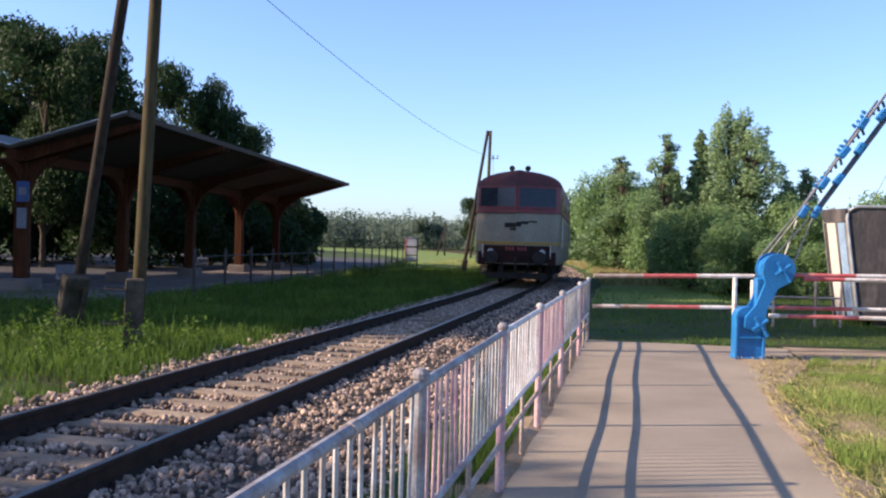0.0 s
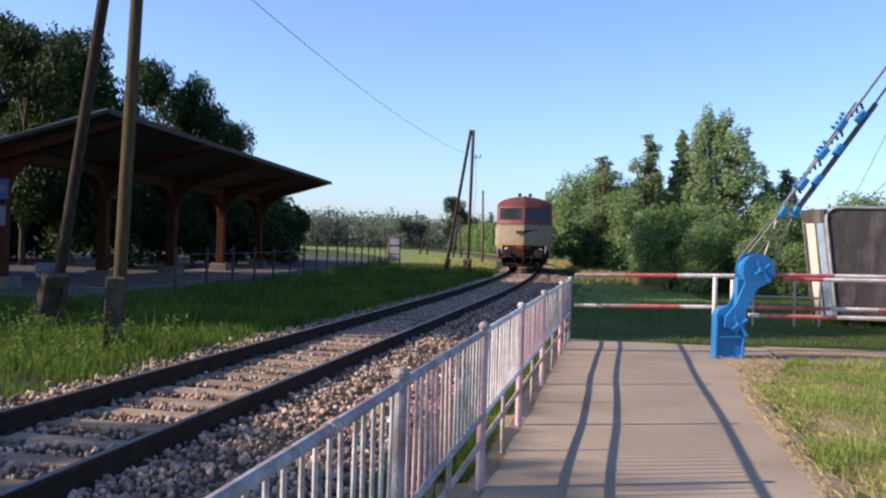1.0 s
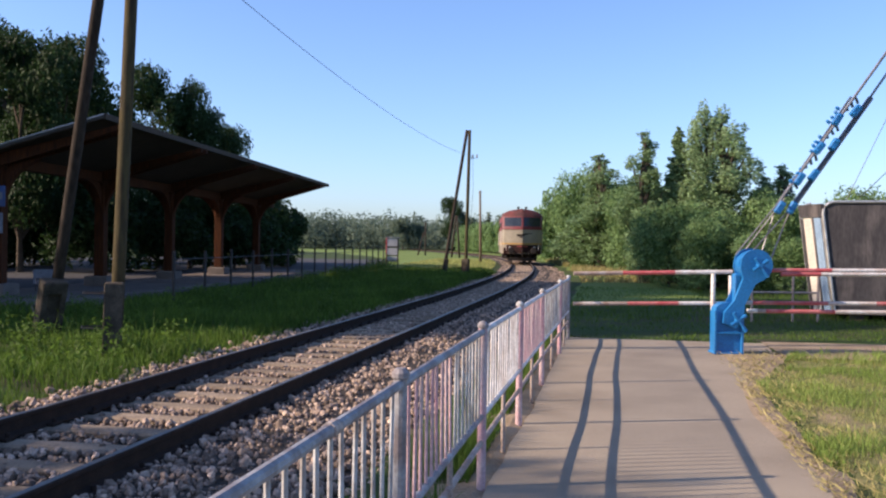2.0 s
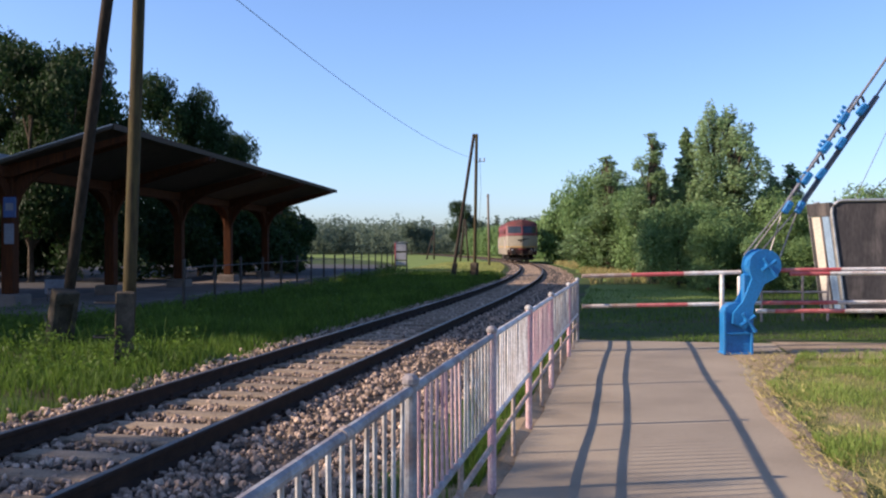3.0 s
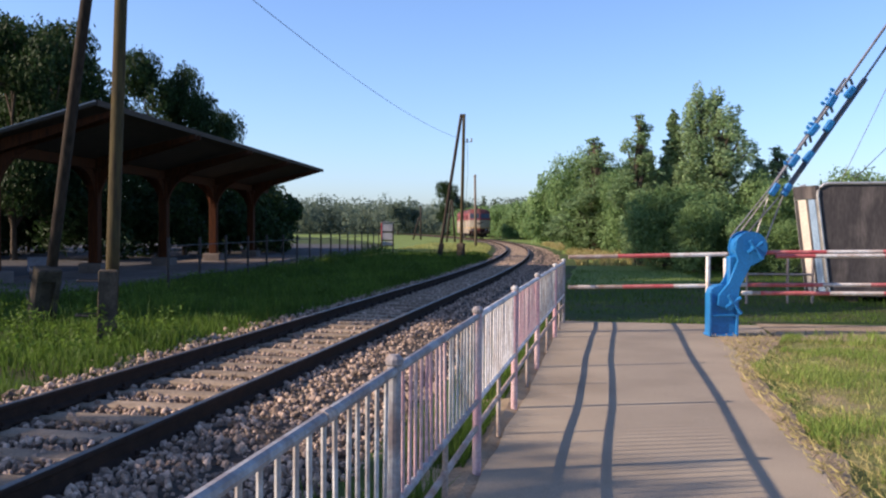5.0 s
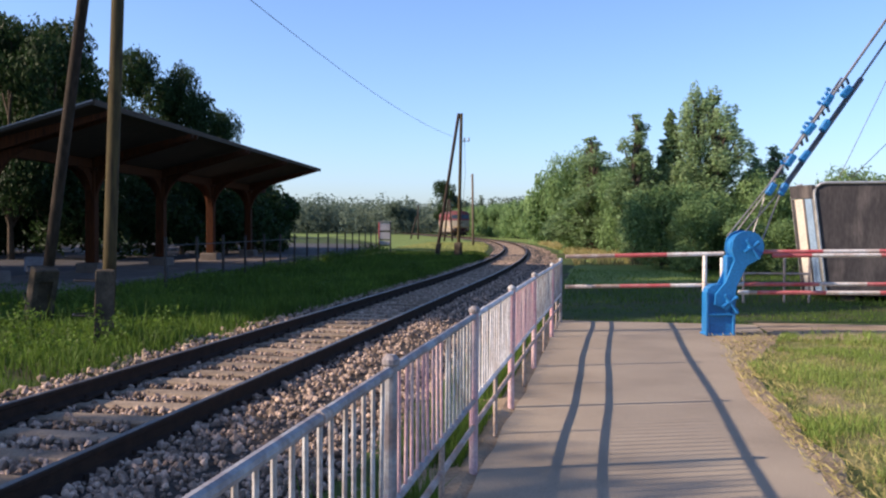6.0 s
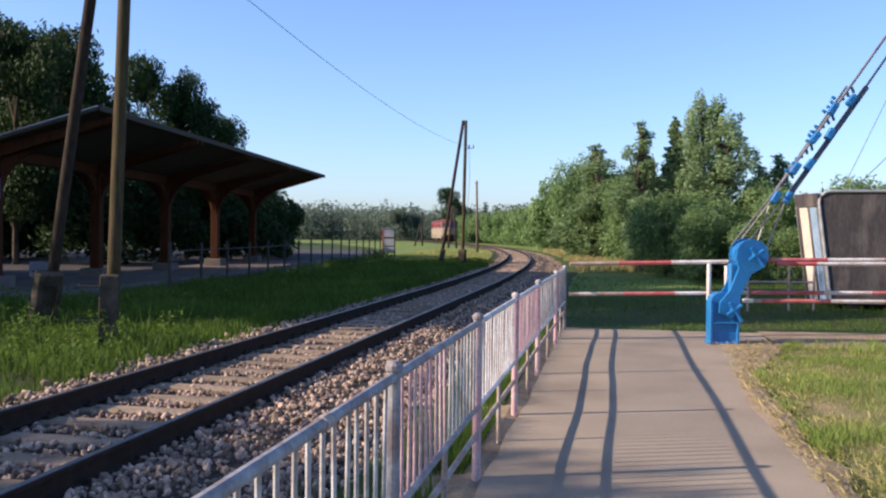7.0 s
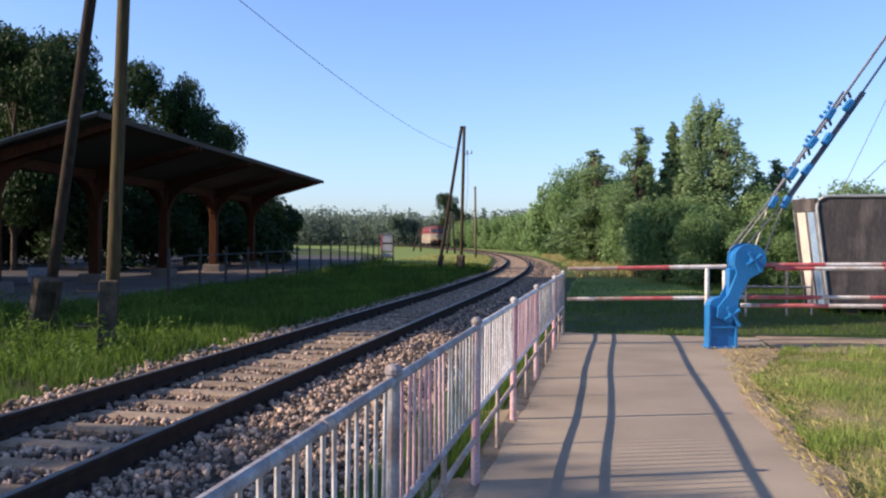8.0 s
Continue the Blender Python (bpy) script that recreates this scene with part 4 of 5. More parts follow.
# ---- platform shelter ----
def build_shelter():
    base = pose(0, 0, 0, 0, 0, 5.4)
    sh = empty("platform_shelter", base, "open brown timber platform shelter with a wide low roof", "shelter")
    L0, LP, L1, Y0, Y1 = -9.95, -12.9, -15.9, 20.9, 46.2
    ze, zv = 4.5, 3.66
    t = 0.06
    for lo, hi, z0, z1 in ((L0, LP, ze, zv), (LP, L1, zv, ze - 0.1)):
        g = Geo()
        g.add([(lo, Y0, z0), (hi, Y0, z1), (hi, Y1, z1), (lo, Y1, z0), (lo, Y0, z0 + t), (hi, Y0, z1 + t), (hi, Y1, z1 + t), (lo, Y1, z0 + t)], [(0, 1, 2, 3), (7, 6, 5, 4), (0, 4, 5, 1), (1, 5, 6, 2), (2, 6, 7, 3), (3, 7, 4, 0)])
        r = part("roof_wing", g, M["roof_sheet"], sh, "sheet-covered roof wing")
        # soffit boards
        n = 14
        dz = (z1 - z0) / (hi - lo)
        for k in range(n):
            a, b = lo + (hi - lo) * (k + 0.015) / n, lo + (hi - lo) * (k + 0.985) / n
            za, zb = z0 + (a - lo) * dz, z0 + (b - lo) * dz
            g = Geo()
            g.add([(a, Y0 + 0.02, za - 0.03), (b, Y0 + 0.02, zb - 0.03), (b, Y1 - 0.02, zb - 0.03), (a, Y1 - 0.02, za - 0.03), (a, Y0 + 0.02, za - 0.003), (b, Y0 + 0.02, zb - 0.003), (b, Y1 - 0.02, zb - 0.003), (a, Y1 - 0.02, za - 0.003)], [(3, 2, 1, 0), (0, 1, 5, 4), (1, 2, 6, 5), (2, 3, 7, 6), (3, 0, 4, 7)])
            part("soffit_board", g, M["boards"], r)
    # fascias and flashing
    g = Geo()
    g.box((L0 + 0.002, Y0, ze - 0.06), (L0 + 0.05, Y1, ze + t + 0.03), ch=0.01)
    part("fascia", g, M["boards"], sh)
    for y in (Y0 - 0.045, Y1 + 0.005):
        g = Geo()
        g.tube([(L0, y + 0.02, ze + t), (LP, y + 0.02, zv + t), (L1, y + 0.02, ze - 0.1 + t)], 0.019, 6)
        part("verge_flashing", g, M["flashing"], sh, "bright zinc verge flashing")
    g = Geo()
    g.box((LP - 0.14, Y0 + 0.05, zv - 0.32), (LP + 0.14, Y1 - 0.05, zv - 0.035), ch=0.015)
    part("ridge_beam", g, M["timber"], sh)
    for i in range(5):
        y = 21.5 + 5.5 * i
        g = Geo()
        g.box((LP - 0.155, y - 0.155, 0.45), (LP + 0.155, y + 0.155, zv - 0.3), ch=0.03)
        p = part("post", g, M["timber"], sh)
        g = Geo()
        g.box((LP - 0.36, y - 0.36, 0.0), (LP + 0.36, y + 0.36, 0.46), ch=0.03)
        part("plinth", g, M["slab"], p, "pale concrete plinth")
        # tie pair and arched braces
        for dy in (-0.21, 0.21):
            g = Geo()
            for lo, hi, z0, z1 in ((L0 + 0.3, LP, ze - 0.085, zv), (LP, L1 + 0.3, zv, ze - 0.176)):
                g.add([(lo, y + dy - 0.05, z0 - 0.16), (hi, y + dy - 0.05, z1 - 0.36), (hi, y + dy + 0.05, z1 - 0.36), (lo, y + dy + 0.05, z0 - 0.16), (lo, y + dy - 0.05, z0 - 0.033), (hi, y + dy - 0.05, z1 - 0.033), (hi, y + dy + 0.05, z1 - 0.033), (lo, y + dy + 0.05, z0 - 0.033)], [(3, 2, 1, 0), (4, 5, 6, 7), (0, 1, 5, 4), (1, 2, 6, 5), (2, 3, 7, 6), (3, 0, 4, 7)])
            part("rafter", g, M["timber"], sh)
        for sx, sy in ((1, 0), (-1, 0), (0, 1), (0, -1)):
            g = Geo()
            n = 7
            rad = 0.95
            vs = []
            for k in range(n + 1):
                a = k / n * math.pi / 2
                o = 0.155 + rad * (1 - math.cos(a))
                z = zv - 0.34 - rad + rad * math.sin(a) + (0.22 * (o - 0.155) if sx else 0)
                # filled spandrel back to the post and beam
                for w in (-0.08, 0.08):
                    vs.append((LP + sx * o + (w if sy else 0), y + sy * o + (w if sx else 0), z))
                for w in (-0.08, 0.08):
                    oi = max(0.155, o - 0.20)
                    vs.append((LP + sx * oi + (w if sy else 0), y + sy * oi + (w if sx else 0), min(zv - 0.30 + (0.22 * (oi - 0.155) if sx else 0), z + 0.20)))
            fs = []
            for k in range(n):
                b = 4 * k
                fs += [(b, b + 1, b + 5, b + 4), (b + 2, b + 6, b + 7, b + 3), (b, b + 4, b + 6, b + 2), (b + 1, b + 3, b + 7, b + 5)]
            fs += [(0, 2, 3, 1), (4 * n, 4 * n + 1, 4 * n + 3, 4 * n + 2)]
            g.add(vs, fs)
            part("brace", g, M["timber"], sh)
    # platform slab under the posts, in bays
    for i in range(5):
        y = 21.5 + 5.5 * i
        g = Geo()
        g.box((LP - 1.2, y - 2.6, -0.2), (LP + 2.7, y + 2.6, 0.16), ch=0.02)
        thing("platform_slab", g, M["slab"], "pale concrete platform slab under the shelter", "platform", at=base, kind="structure", group="platform slabs")
    # signs on the first post
    s = empty("station_sign", base @ pose(-12.66, 21.1, 0), "small blue and white notice boards on a shelter post", "sign")
    g = Geo()
    g.box((-0.16, -0.03, 2.35), (0.16, 0.0, 2.85), ch=0.01)
    part("blue_board", g, M["sign_blue"], s, "blue board with a pale mark")
    g = Geo()
    g.box((-0.10, -0.036, 2.52), (0.10, -0.031, 2.70))
    part("mark", g, M["sign_pale"], s)
    g = Geo()
    g.box((-0.14, -0.03, 1.7), (0.10, 0.0, 2.2), ch=0.01)
    part("notice", g, M["sign_pale"], s)
    b = empty("notice_board", pose(-14.95, 22.2, 0.0, 0, 0, 12), "low pale blue-grey notice board on two legs", "sign")
    g = Geo()
    g.box((-0.3, -0.02, 0.35), (0.3, 0.02, 0.75), ch=0.01)
    part("board", g, M["sign_pale"], b)
    for sx in (-0.24, 0.24):
        g = Geo()
        g.tube([(sx, 0.03, -0.1), (sx, 0.03, 0.75)], 0.02, 6)
        part("leg", g, M["dark_iron"], b)


def build_fence():
    f = empty("yard_fence", pose(0, 0, 0), "dark iron fence with thin posts and rails", "fence")
    a, b = Vector((-10.3, 20.4, 0)), Vector((-14.0, 56.0, 0))
    n = 16
    pts = [a + (b - a) * (k / n) for k in range(n + 1)]
    for i, p in enumerate(pts):
        g = Geo()
        g.box((p.x - 0.03, p.y - 0.03, -0.15), (p.x + 0.03, p.y + 0.03, 1.30 + 0.08 * rng.random()), ch=0.006)
        part("post", g, M["dark_iron"], f)
        if i:
            q = pts[i - 1]
            for z in (0.35, 1.12):
                g = Geo()
                g.tube([q + Vector((0, 0, z)), p + Vector((0, 0, z))], 0.014, 6)
                part("rail", g, M["dark_iron"], f)
    s = empty("information_board", pose(-13.2, 55.0, 0, 0, 0, 8), "tall framed information board with white panels", "sign")
    for x, mat in ((-0.36, "red_paint"), (0.36, "dark_iron")):
        g = Geo()
        g.box((x - 0.035, -0.035, -0.1), (x + 0.035, 0.035, 1.95), ch=0.008)
        part("post", g, M[mat], s)
    g = Geo()
    g.box((-0.42, -0.06, 1.90), (0.42, 0.06, 1.97), ch=0.01)
    part("cap", g, M["grey_paint"], s)
    for z0, z1 in ((1.40, 1.86), (0.86, 1.28), (0.50, 0.76)):
        g = Geo()
        g.box((-0.32, -0.02, z0), (0.32, 0.02, z1), ch=0.008)
        part("panel", g, M["sign_white"], s)
        g = Geo()
        g.box((-0.325, -0.03, z0 - 0.07), (0.325, 0.03, z0 - 0.01), ch=0.008)
        part("crossbar", g, M["dark_iron"], s)


# ---- level-crossing barrier ----
def build_barrier():
    br = empty("crossing_barrier", pose(0, 0, 0), "red and white striped tube barrier across the lane", "barrier")

    def striped(a, b, cuts, r):
        a, b = Vector(a), Vector(b)
        for (t0, t1, c) in cuts:
            g = Geo()
            g.tube([lerp(a, b, t0), lerp(a, b, t1)], r, 12)
            part("tube", g, M[c], br)

    W, Rd, G = "barrier_white", "red_paint", "rust_paint"
    # near arm, towards the railing
    striped((-0.52, 14.02, 1.16), (1.86, 14.42, 1.22), [(0, 0.31, G), (0.31, 0.64, Rd), (0.64, 1, W)], 0.031)
    striped((-0.52, 14.02, 0.70), (1.80, 14.42, 0.74), [(0, 0.06, G), (0.06, 0.17, W), (0.17, 0.35, G), (0.35, 0.68, Rd), (0.68, 1, W)], 0.028)
    # arm beyond the stand
    striped((2.30, 14.45, 1.25), (7.0, 15.3, 1.30), [(0, 0.22, Rd), (0.22, 0.40, W), (0.40, 0.60, Rd), (0.60, 0.80, W), (0.8, 1, Rd)], 0.031)
    striped((2.55, 14.30, 1.20), (7.0, 15.1, 1.24), [(0, 0.13, Rd), (0.13, 0.36, W), (0.36, 0.60, Rd), (0.60, 0.80, W), (0.8, 1, Rd)], 0.03)
    striped((1.86, 14.45, 0.75), (7.0, 15.3, 0.78), [(0, 0.06, W), (0.06, 0.28, Rd), (0.28, 0.42, W), (0.42, 0.60, Rd), (0.60, 1, W)], 0.030)
    striped((2.05, 14.20, 0.645), (7.0, 15.0, 0.66), [(0, 0.03, W), (0.03, 0.055, G), (0.055, 0.26, Rd), (0.26, 0.42, W), (0.42, 0.60, Rd), (0.60, 1, W)], 0.031)
    for x, z1, r in ((1.575, 1.19, 0.034), (1.83, 1.16, 0.030)):
        g = Geo()
        g.tube([(x, 14.36, 0.62), (x, 14.36, z1)], r, 10)
        part("upright", g, M[W], br)
    # far support
    for x in (6.6,):
        g = Geo()
        g.tube([(x, 14.02 + (x + 0.5) * 0.17, -0.1), (x, 14.02 + (x + 0.5) * 0.17, 1.18)], 0.035, 10)
        part("support_post", g, M["rust_paint"], br)

    # winch stand
    st = empty("barrier_winch", pose(1.77, 14.12, 0, 0, 0, 10.5), "blue painted steel barrier winch with cranks", "winch")
    blue = M["blue_paint"]
    g = Geo()
    out = [(-0.20, 0), (0.20, 0), (0.20, 0.72)]
    out += [(-0.01 + 0.21 * math.cos(a), 0.60 + 0.17 * math.sin(a)) for a in (0.7, 1.0, 1.3, 1.6, 1.9, 2.2, 2.5)] + [(-0.20, 0.62)]
    up = Matrix(((1, 0, 0, 0), (0, 0, 1, 0), (0, 1, 0, 0), (0, 0, 0, 1)))
    g.prism(out[:2] + [(0.20, 0.60)] + out[3:], -0.02, 0.22, up)
    part("housing", g, blue, st)
    g = Geo()
    g.box((-0.22, -0.06, 0.0), (0.22, 0.25, 0.03), ch=0.01)
    part("base_flange", g, blue, st)
    g = Geo()
    g.box((-0.20, -0.065, 0.30), (0.205, -0.02, 0.33), ch=0.01)
    part("ledge", g, blue, st)
    for x in (-0.20, 0.20):
        g = Geo()
        g.box((x - 0.018, -0.07, 0.0), (x + 0.018, -0.02, 0.66), ch=0.006)
        part("rib", g, blue, st)
    # slanted link housing and drum
    c0, c1 = Vector((0.03, -0.06, 0.52)), Vector((0.38, -0.06, 1.33))
    d = (c1 - c0).normalized()
    s = Vector((d.z, 0, -d.x))
    g = Geo()
    o = []
    for a in range(-90, 91, 15):
        o.append(c1 + d * 0.24 * math.cos(radians(a)) + s * -0.24 * math.sin(radians(a)))
    o += [c1 - d * 0.13 - s * 0.205, c1 - d * 0.26 - s * 0.10, c0 + d * 0.28 - s * 0.085, c0 + d * 0.05 - s * 0.15, c0 - d * 0.1 - s * 0.10, c0 - d * 0.1 + s * 0.10, c0 + d * 0.05 + s * 0.15, c0 + d * 0.28 + s * 0.085, c1 - d * 0.26 + s * 0.10, c1 - d * 0.13 + s * 0.205]
    # order: start at s side
    n = len(o)
    g.add([p + Vector((0, -0.05, 0)) for p in o] + [p + Vector((0, 0.015, 0)) for p in o], [(i, (i + 1) % n, n + (i + 1) % n, n + i) for i in range(n)] + [tuple(range(n - 1, -1, -1)), tuple(range(n, 2 * n))])
    part("link_cover", g, blue, st)
    g = Geo()
    g.tube([c1 + Vector((-0.03, 0.016, 0)), c1 + Vector((-0.03, 0.20, 0))], 0.215, 28)
    part("drum", g, blue, st)
    g = Geo()
    g.add([p + Vector((-0.02, 0.20, 0.01)) for p in o] + [p + Vector((-0.02, 0.24, 0.01)) for p in o], [(i, (i + 1) % n, n + (i + 1) % n, n + i) for i in range(n)] + [tuple(range(n - 1, -1, -1)), tuple(range(n, 2 * n))])
    part("rear_plate", g, blue, st)
    g = Geo()
    g.box((0.10, 0.03, 0.6), (0.22, 0.19, 1.2), ch=0.02)
    part("column", g, blue, st)
    for c in (c0 + Vector((0.06, 0, 0)), c1 + Vector((0.02, 0, 0))):
        g = Geo()
        g.tube([c + Vector((0, -0.02, 0)), c + Vector((0, -0.17, 0))], 0.035, 12)
        h = part("crank_hub", g, blue, st)
        for k in range(4):
            a = radians(35 + 90 * k)
            g = Geo()
            e = Vector((math.cos(a), 0, math.sin(a)))
            g.tube([c + Vector((0, -0.15, 0)), c + Vector((0, -0.15, 0)) + e * (0.13 if k != 3 else 0.2)], [0.022, 0.03], 8)
            part("crank_arm", g, blue, h)

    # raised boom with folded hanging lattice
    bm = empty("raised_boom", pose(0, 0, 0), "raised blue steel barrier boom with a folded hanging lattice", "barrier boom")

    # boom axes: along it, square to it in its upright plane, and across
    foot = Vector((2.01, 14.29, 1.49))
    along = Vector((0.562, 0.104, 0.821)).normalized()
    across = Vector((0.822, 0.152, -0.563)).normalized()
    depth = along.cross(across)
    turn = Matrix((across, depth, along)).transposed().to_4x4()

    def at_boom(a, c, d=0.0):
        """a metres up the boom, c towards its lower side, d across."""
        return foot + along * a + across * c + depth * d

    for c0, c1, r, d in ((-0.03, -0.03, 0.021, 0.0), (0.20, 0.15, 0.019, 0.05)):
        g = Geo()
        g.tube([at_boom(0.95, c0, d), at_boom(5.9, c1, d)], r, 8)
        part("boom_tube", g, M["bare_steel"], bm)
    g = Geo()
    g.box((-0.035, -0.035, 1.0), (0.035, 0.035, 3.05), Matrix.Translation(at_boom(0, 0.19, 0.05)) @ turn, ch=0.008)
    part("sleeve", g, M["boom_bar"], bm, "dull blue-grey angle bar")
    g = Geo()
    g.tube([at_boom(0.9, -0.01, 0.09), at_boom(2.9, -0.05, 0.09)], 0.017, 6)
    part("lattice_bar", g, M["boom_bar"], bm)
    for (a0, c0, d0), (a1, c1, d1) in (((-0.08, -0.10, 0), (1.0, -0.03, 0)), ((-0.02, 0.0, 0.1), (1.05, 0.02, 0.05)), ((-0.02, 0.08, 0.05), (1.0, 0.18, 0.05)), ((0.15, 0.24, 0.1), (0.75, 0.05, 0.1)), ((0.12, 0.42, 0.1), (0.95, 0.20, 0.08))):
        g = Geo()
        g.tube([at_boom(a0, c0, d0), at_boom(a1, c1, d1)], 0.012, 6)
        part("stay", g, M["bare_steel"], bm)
    r = random.Random(4)
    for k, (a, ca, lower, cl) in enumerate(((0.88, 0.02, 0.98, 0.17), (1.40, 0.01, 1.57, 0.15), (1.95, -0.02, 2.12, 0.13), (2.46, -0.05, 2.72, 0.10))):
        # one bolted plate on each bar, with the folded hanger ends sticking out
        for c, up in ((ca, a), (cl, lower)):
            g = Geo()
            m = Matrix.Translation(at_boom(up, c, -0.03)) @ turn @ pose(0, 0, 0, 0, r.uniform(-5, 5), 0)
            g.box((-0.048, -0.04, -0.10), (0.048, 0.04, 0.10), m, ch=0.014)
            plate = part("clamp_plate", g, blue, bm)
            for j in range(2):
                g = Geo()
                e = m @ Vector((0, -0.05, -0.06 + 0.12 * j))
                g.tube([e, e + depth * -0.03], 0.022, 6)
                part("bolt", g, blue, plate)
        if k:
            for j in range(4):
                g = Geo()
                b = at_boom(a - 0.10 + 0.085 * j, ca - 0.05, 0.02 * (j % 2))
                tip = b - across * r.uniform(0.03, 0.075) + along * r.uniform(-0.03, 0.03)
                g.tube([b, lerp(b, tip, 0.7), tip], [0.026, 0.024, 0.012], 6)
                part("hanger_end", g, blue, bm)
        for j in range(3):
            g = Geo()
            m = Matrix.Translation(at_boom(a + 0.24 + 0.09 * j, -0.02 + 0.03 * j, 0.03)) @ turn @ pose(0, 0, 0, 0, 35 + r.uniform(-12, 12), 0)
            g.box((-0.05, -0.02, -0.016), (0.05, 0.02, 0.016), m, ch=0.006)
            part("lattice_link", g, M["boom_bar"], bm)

    # small railing near the hull
    rl = empty("low_railing", pose(4.0, 21.0, 0, 0, 0, 10), "low rusty tube railing in the grass", "railing")
    for x in (-0.9, 0.0, 0.55):
        g = Geo()
        g.tube([(x, 0, -0.1), (x, 0, 1.12)], 0.03, 8)
        part("post", g, M["rust_paint"], rl)
    for z in (0.62, 1.1):
        g = Geo()
        g.tube([(-0.9, 0, z), (0.55, 0, z)], 0.025, 8)
        part("rail", g, M["rust_paint"], rl)


# ---- steel body beyond the barrier ----
def build_hull():
    h = empty("steel_container", pose(5.06, 21.9, 0, 0, 0, -6), "large weathered grey steel container with a pale rounded end frame", "container")
    # profile across the end: leaning end wall, rounded top corner
    lean, ht, ln, dp = -0.32, 2.68, 9.0, 2.2
    prof = [(0.02, 0.12), (lean + 0.06, ht - 0.30)] + [(lean + 0.06 + 0.24 * (1 - math.cos(a)), ht - 0.26 + 0.24 * math.sin(a)) for a in (0.3, 0.7, 1.1, 1.57)] + [(ln, ht - 0.02), (ln, 0.12)]
    up = Matrix(((1, 0, 0, 0), (0, 0, 1, 0), (0, 1, 0, 0), (0, 0, 0, 1)))
    g = Geo()
    g.prism(prof, 0.0, dp, up)
    part("body", g, M["hull"], h)
    # pale rim along the near edge
    g = Geo()
    pts = [Vector((x, -0.02, z)) for x, z in prof[:-1]]
    g.tube(pts, 0.035, 8)
    part("rim", g, M["flashing"], h, "pale rounded edge rim")
    g = Geo()
    pts = [Vector((x - 0.40, 0.9, z)) for x, z in prof[:6]]
    g.tube(pts, 0.03, 8)
    part("rim", g, M["flashing"], h)
    # end panels between the rims
    for t0, t1, mat, zt in ((0.0, 0.07, "flashing", 2.30), (0.07, 0.38, "pale_blue", 2.30), (0.38, 0.46, "hull", 2.30), (0.46, 0.84, "cream_panel", 2.30), (0.84, 1.0, "hull", 2.30)):
        g = Geo()
        vs = []
        for t in (t0 + 0.012, t1 - 0.012):
            for z in (0.12, zt):
                x = 0.02 + (lean + 0.04) * (z - 0.12) / (ht - 0.42)
                for e in (0.0, 0.08):
                    vs.append((x - 0.40 * t + e - 0.03, 0.9 * t + e * 0.3, z))
        g.add(vs, [(0, 2, 6, 4), (1, 5, 7, 3), (0, 1, 3, 2), (4, 6, 7, 5), (0, 4, 5, 1), (2, 3, 7, 6)])
        part("end_panel", g, M[mat], h)
    g = Geo()
    vs = []
    for t in (0.0, 1.0):
        for z in (2.32, 2.62):
            x = 0.02 + (lean + 0.04) * (z - 0.12) / (ht - 0.42)
            for e in (0.0, 0.08):
                vs.append((x - 0.40 * t + e - 0.03, 0.9 * t + e * 0.3, z))
    g.add(vs, [(0, 2, 6, 4), (1, 5, 7, 3), (0, 1, 3, 2), (4, 6, 7, 5), (0, 4, 5, 1), (2, 3, 7, 6)])
    part("top_band", g, M["hull"], h)
    for k in range(3):
        x = 1.6 + 2.6 * k
        g = Geo()
        g.box((x - 0.03, -0.035, 0.15), (x + 0.03, -0.002, ht - 0.08), ch=0.008)
        part("stiffener", g, M["hull"], h)
    for x in (0.5, 4.5, 8.5):
        g = Geo()
        g.box((x - 0.15, 0.1, -0.1), (x + 0.15, dp - 0.1, 0.12), ch=0.02)
        part("skid", g, M["old_concrete"], h)


# ---- locomotive ----
HALF = 8.0


def loco_outline(z, inset=0.0):
    """Plan of the body at height z: wedge ends with rounded corners."""
    w = 1.58 - inset
    lean = 0.0
    if z > 2.7:
        lean = (z - 2.7) * 0.20
    elif z < 1.5:
        lean = (1.5 - z) * 0.12
    if z > 3.66:
        k = min(1.0, (z - 3.66) / 0.62)
        w = (1.58 - inset) * math.sqrt(max(0.0, 1 - k ** 2.2)) + 0.02
        lean += 0.25 * k
    nose, corner = 0.55, 0.0
    pts = []
    for end in (-1, 1):
        tip = HALF - lean - inset
        row = [(1.0, tip - nose - 0.55), (0.995, tip - nose - 0.30), (0.96, tip - nose - 0.10), (0.88, tip - nose + 0.03), (0.5, tip - nose + 0.30), (0.12, tip - 0.05), (0.0, tip)]
        row = [(w * a, b) for a, b in row]
        row += [(-a, b) for a, b in row[-2::-1]]
        if end == 1:
            pts += [(a, b) for a, b in row]
        else:
            pts += [(-a, -b) for a, b in row]
    return pts


def loco_band(zs, inset=0.0, cap=False):
    g = Geo()
    n = 0
    for i, z in enumerate(zs):
        o = loco_outline(z, inset)
        n = len(o)
        g.v += [(x, y, z) for x, y in o]
        if i:
            b = i * n
            g.f += [(b - n + k, b - n + (k + 1) % n, b + (k + 1) % n, b + k) for k in range(n)]
    if cap:
        g.f.append(tuple((len(zs) - 1) * n + k for k in range(n)))
    return g


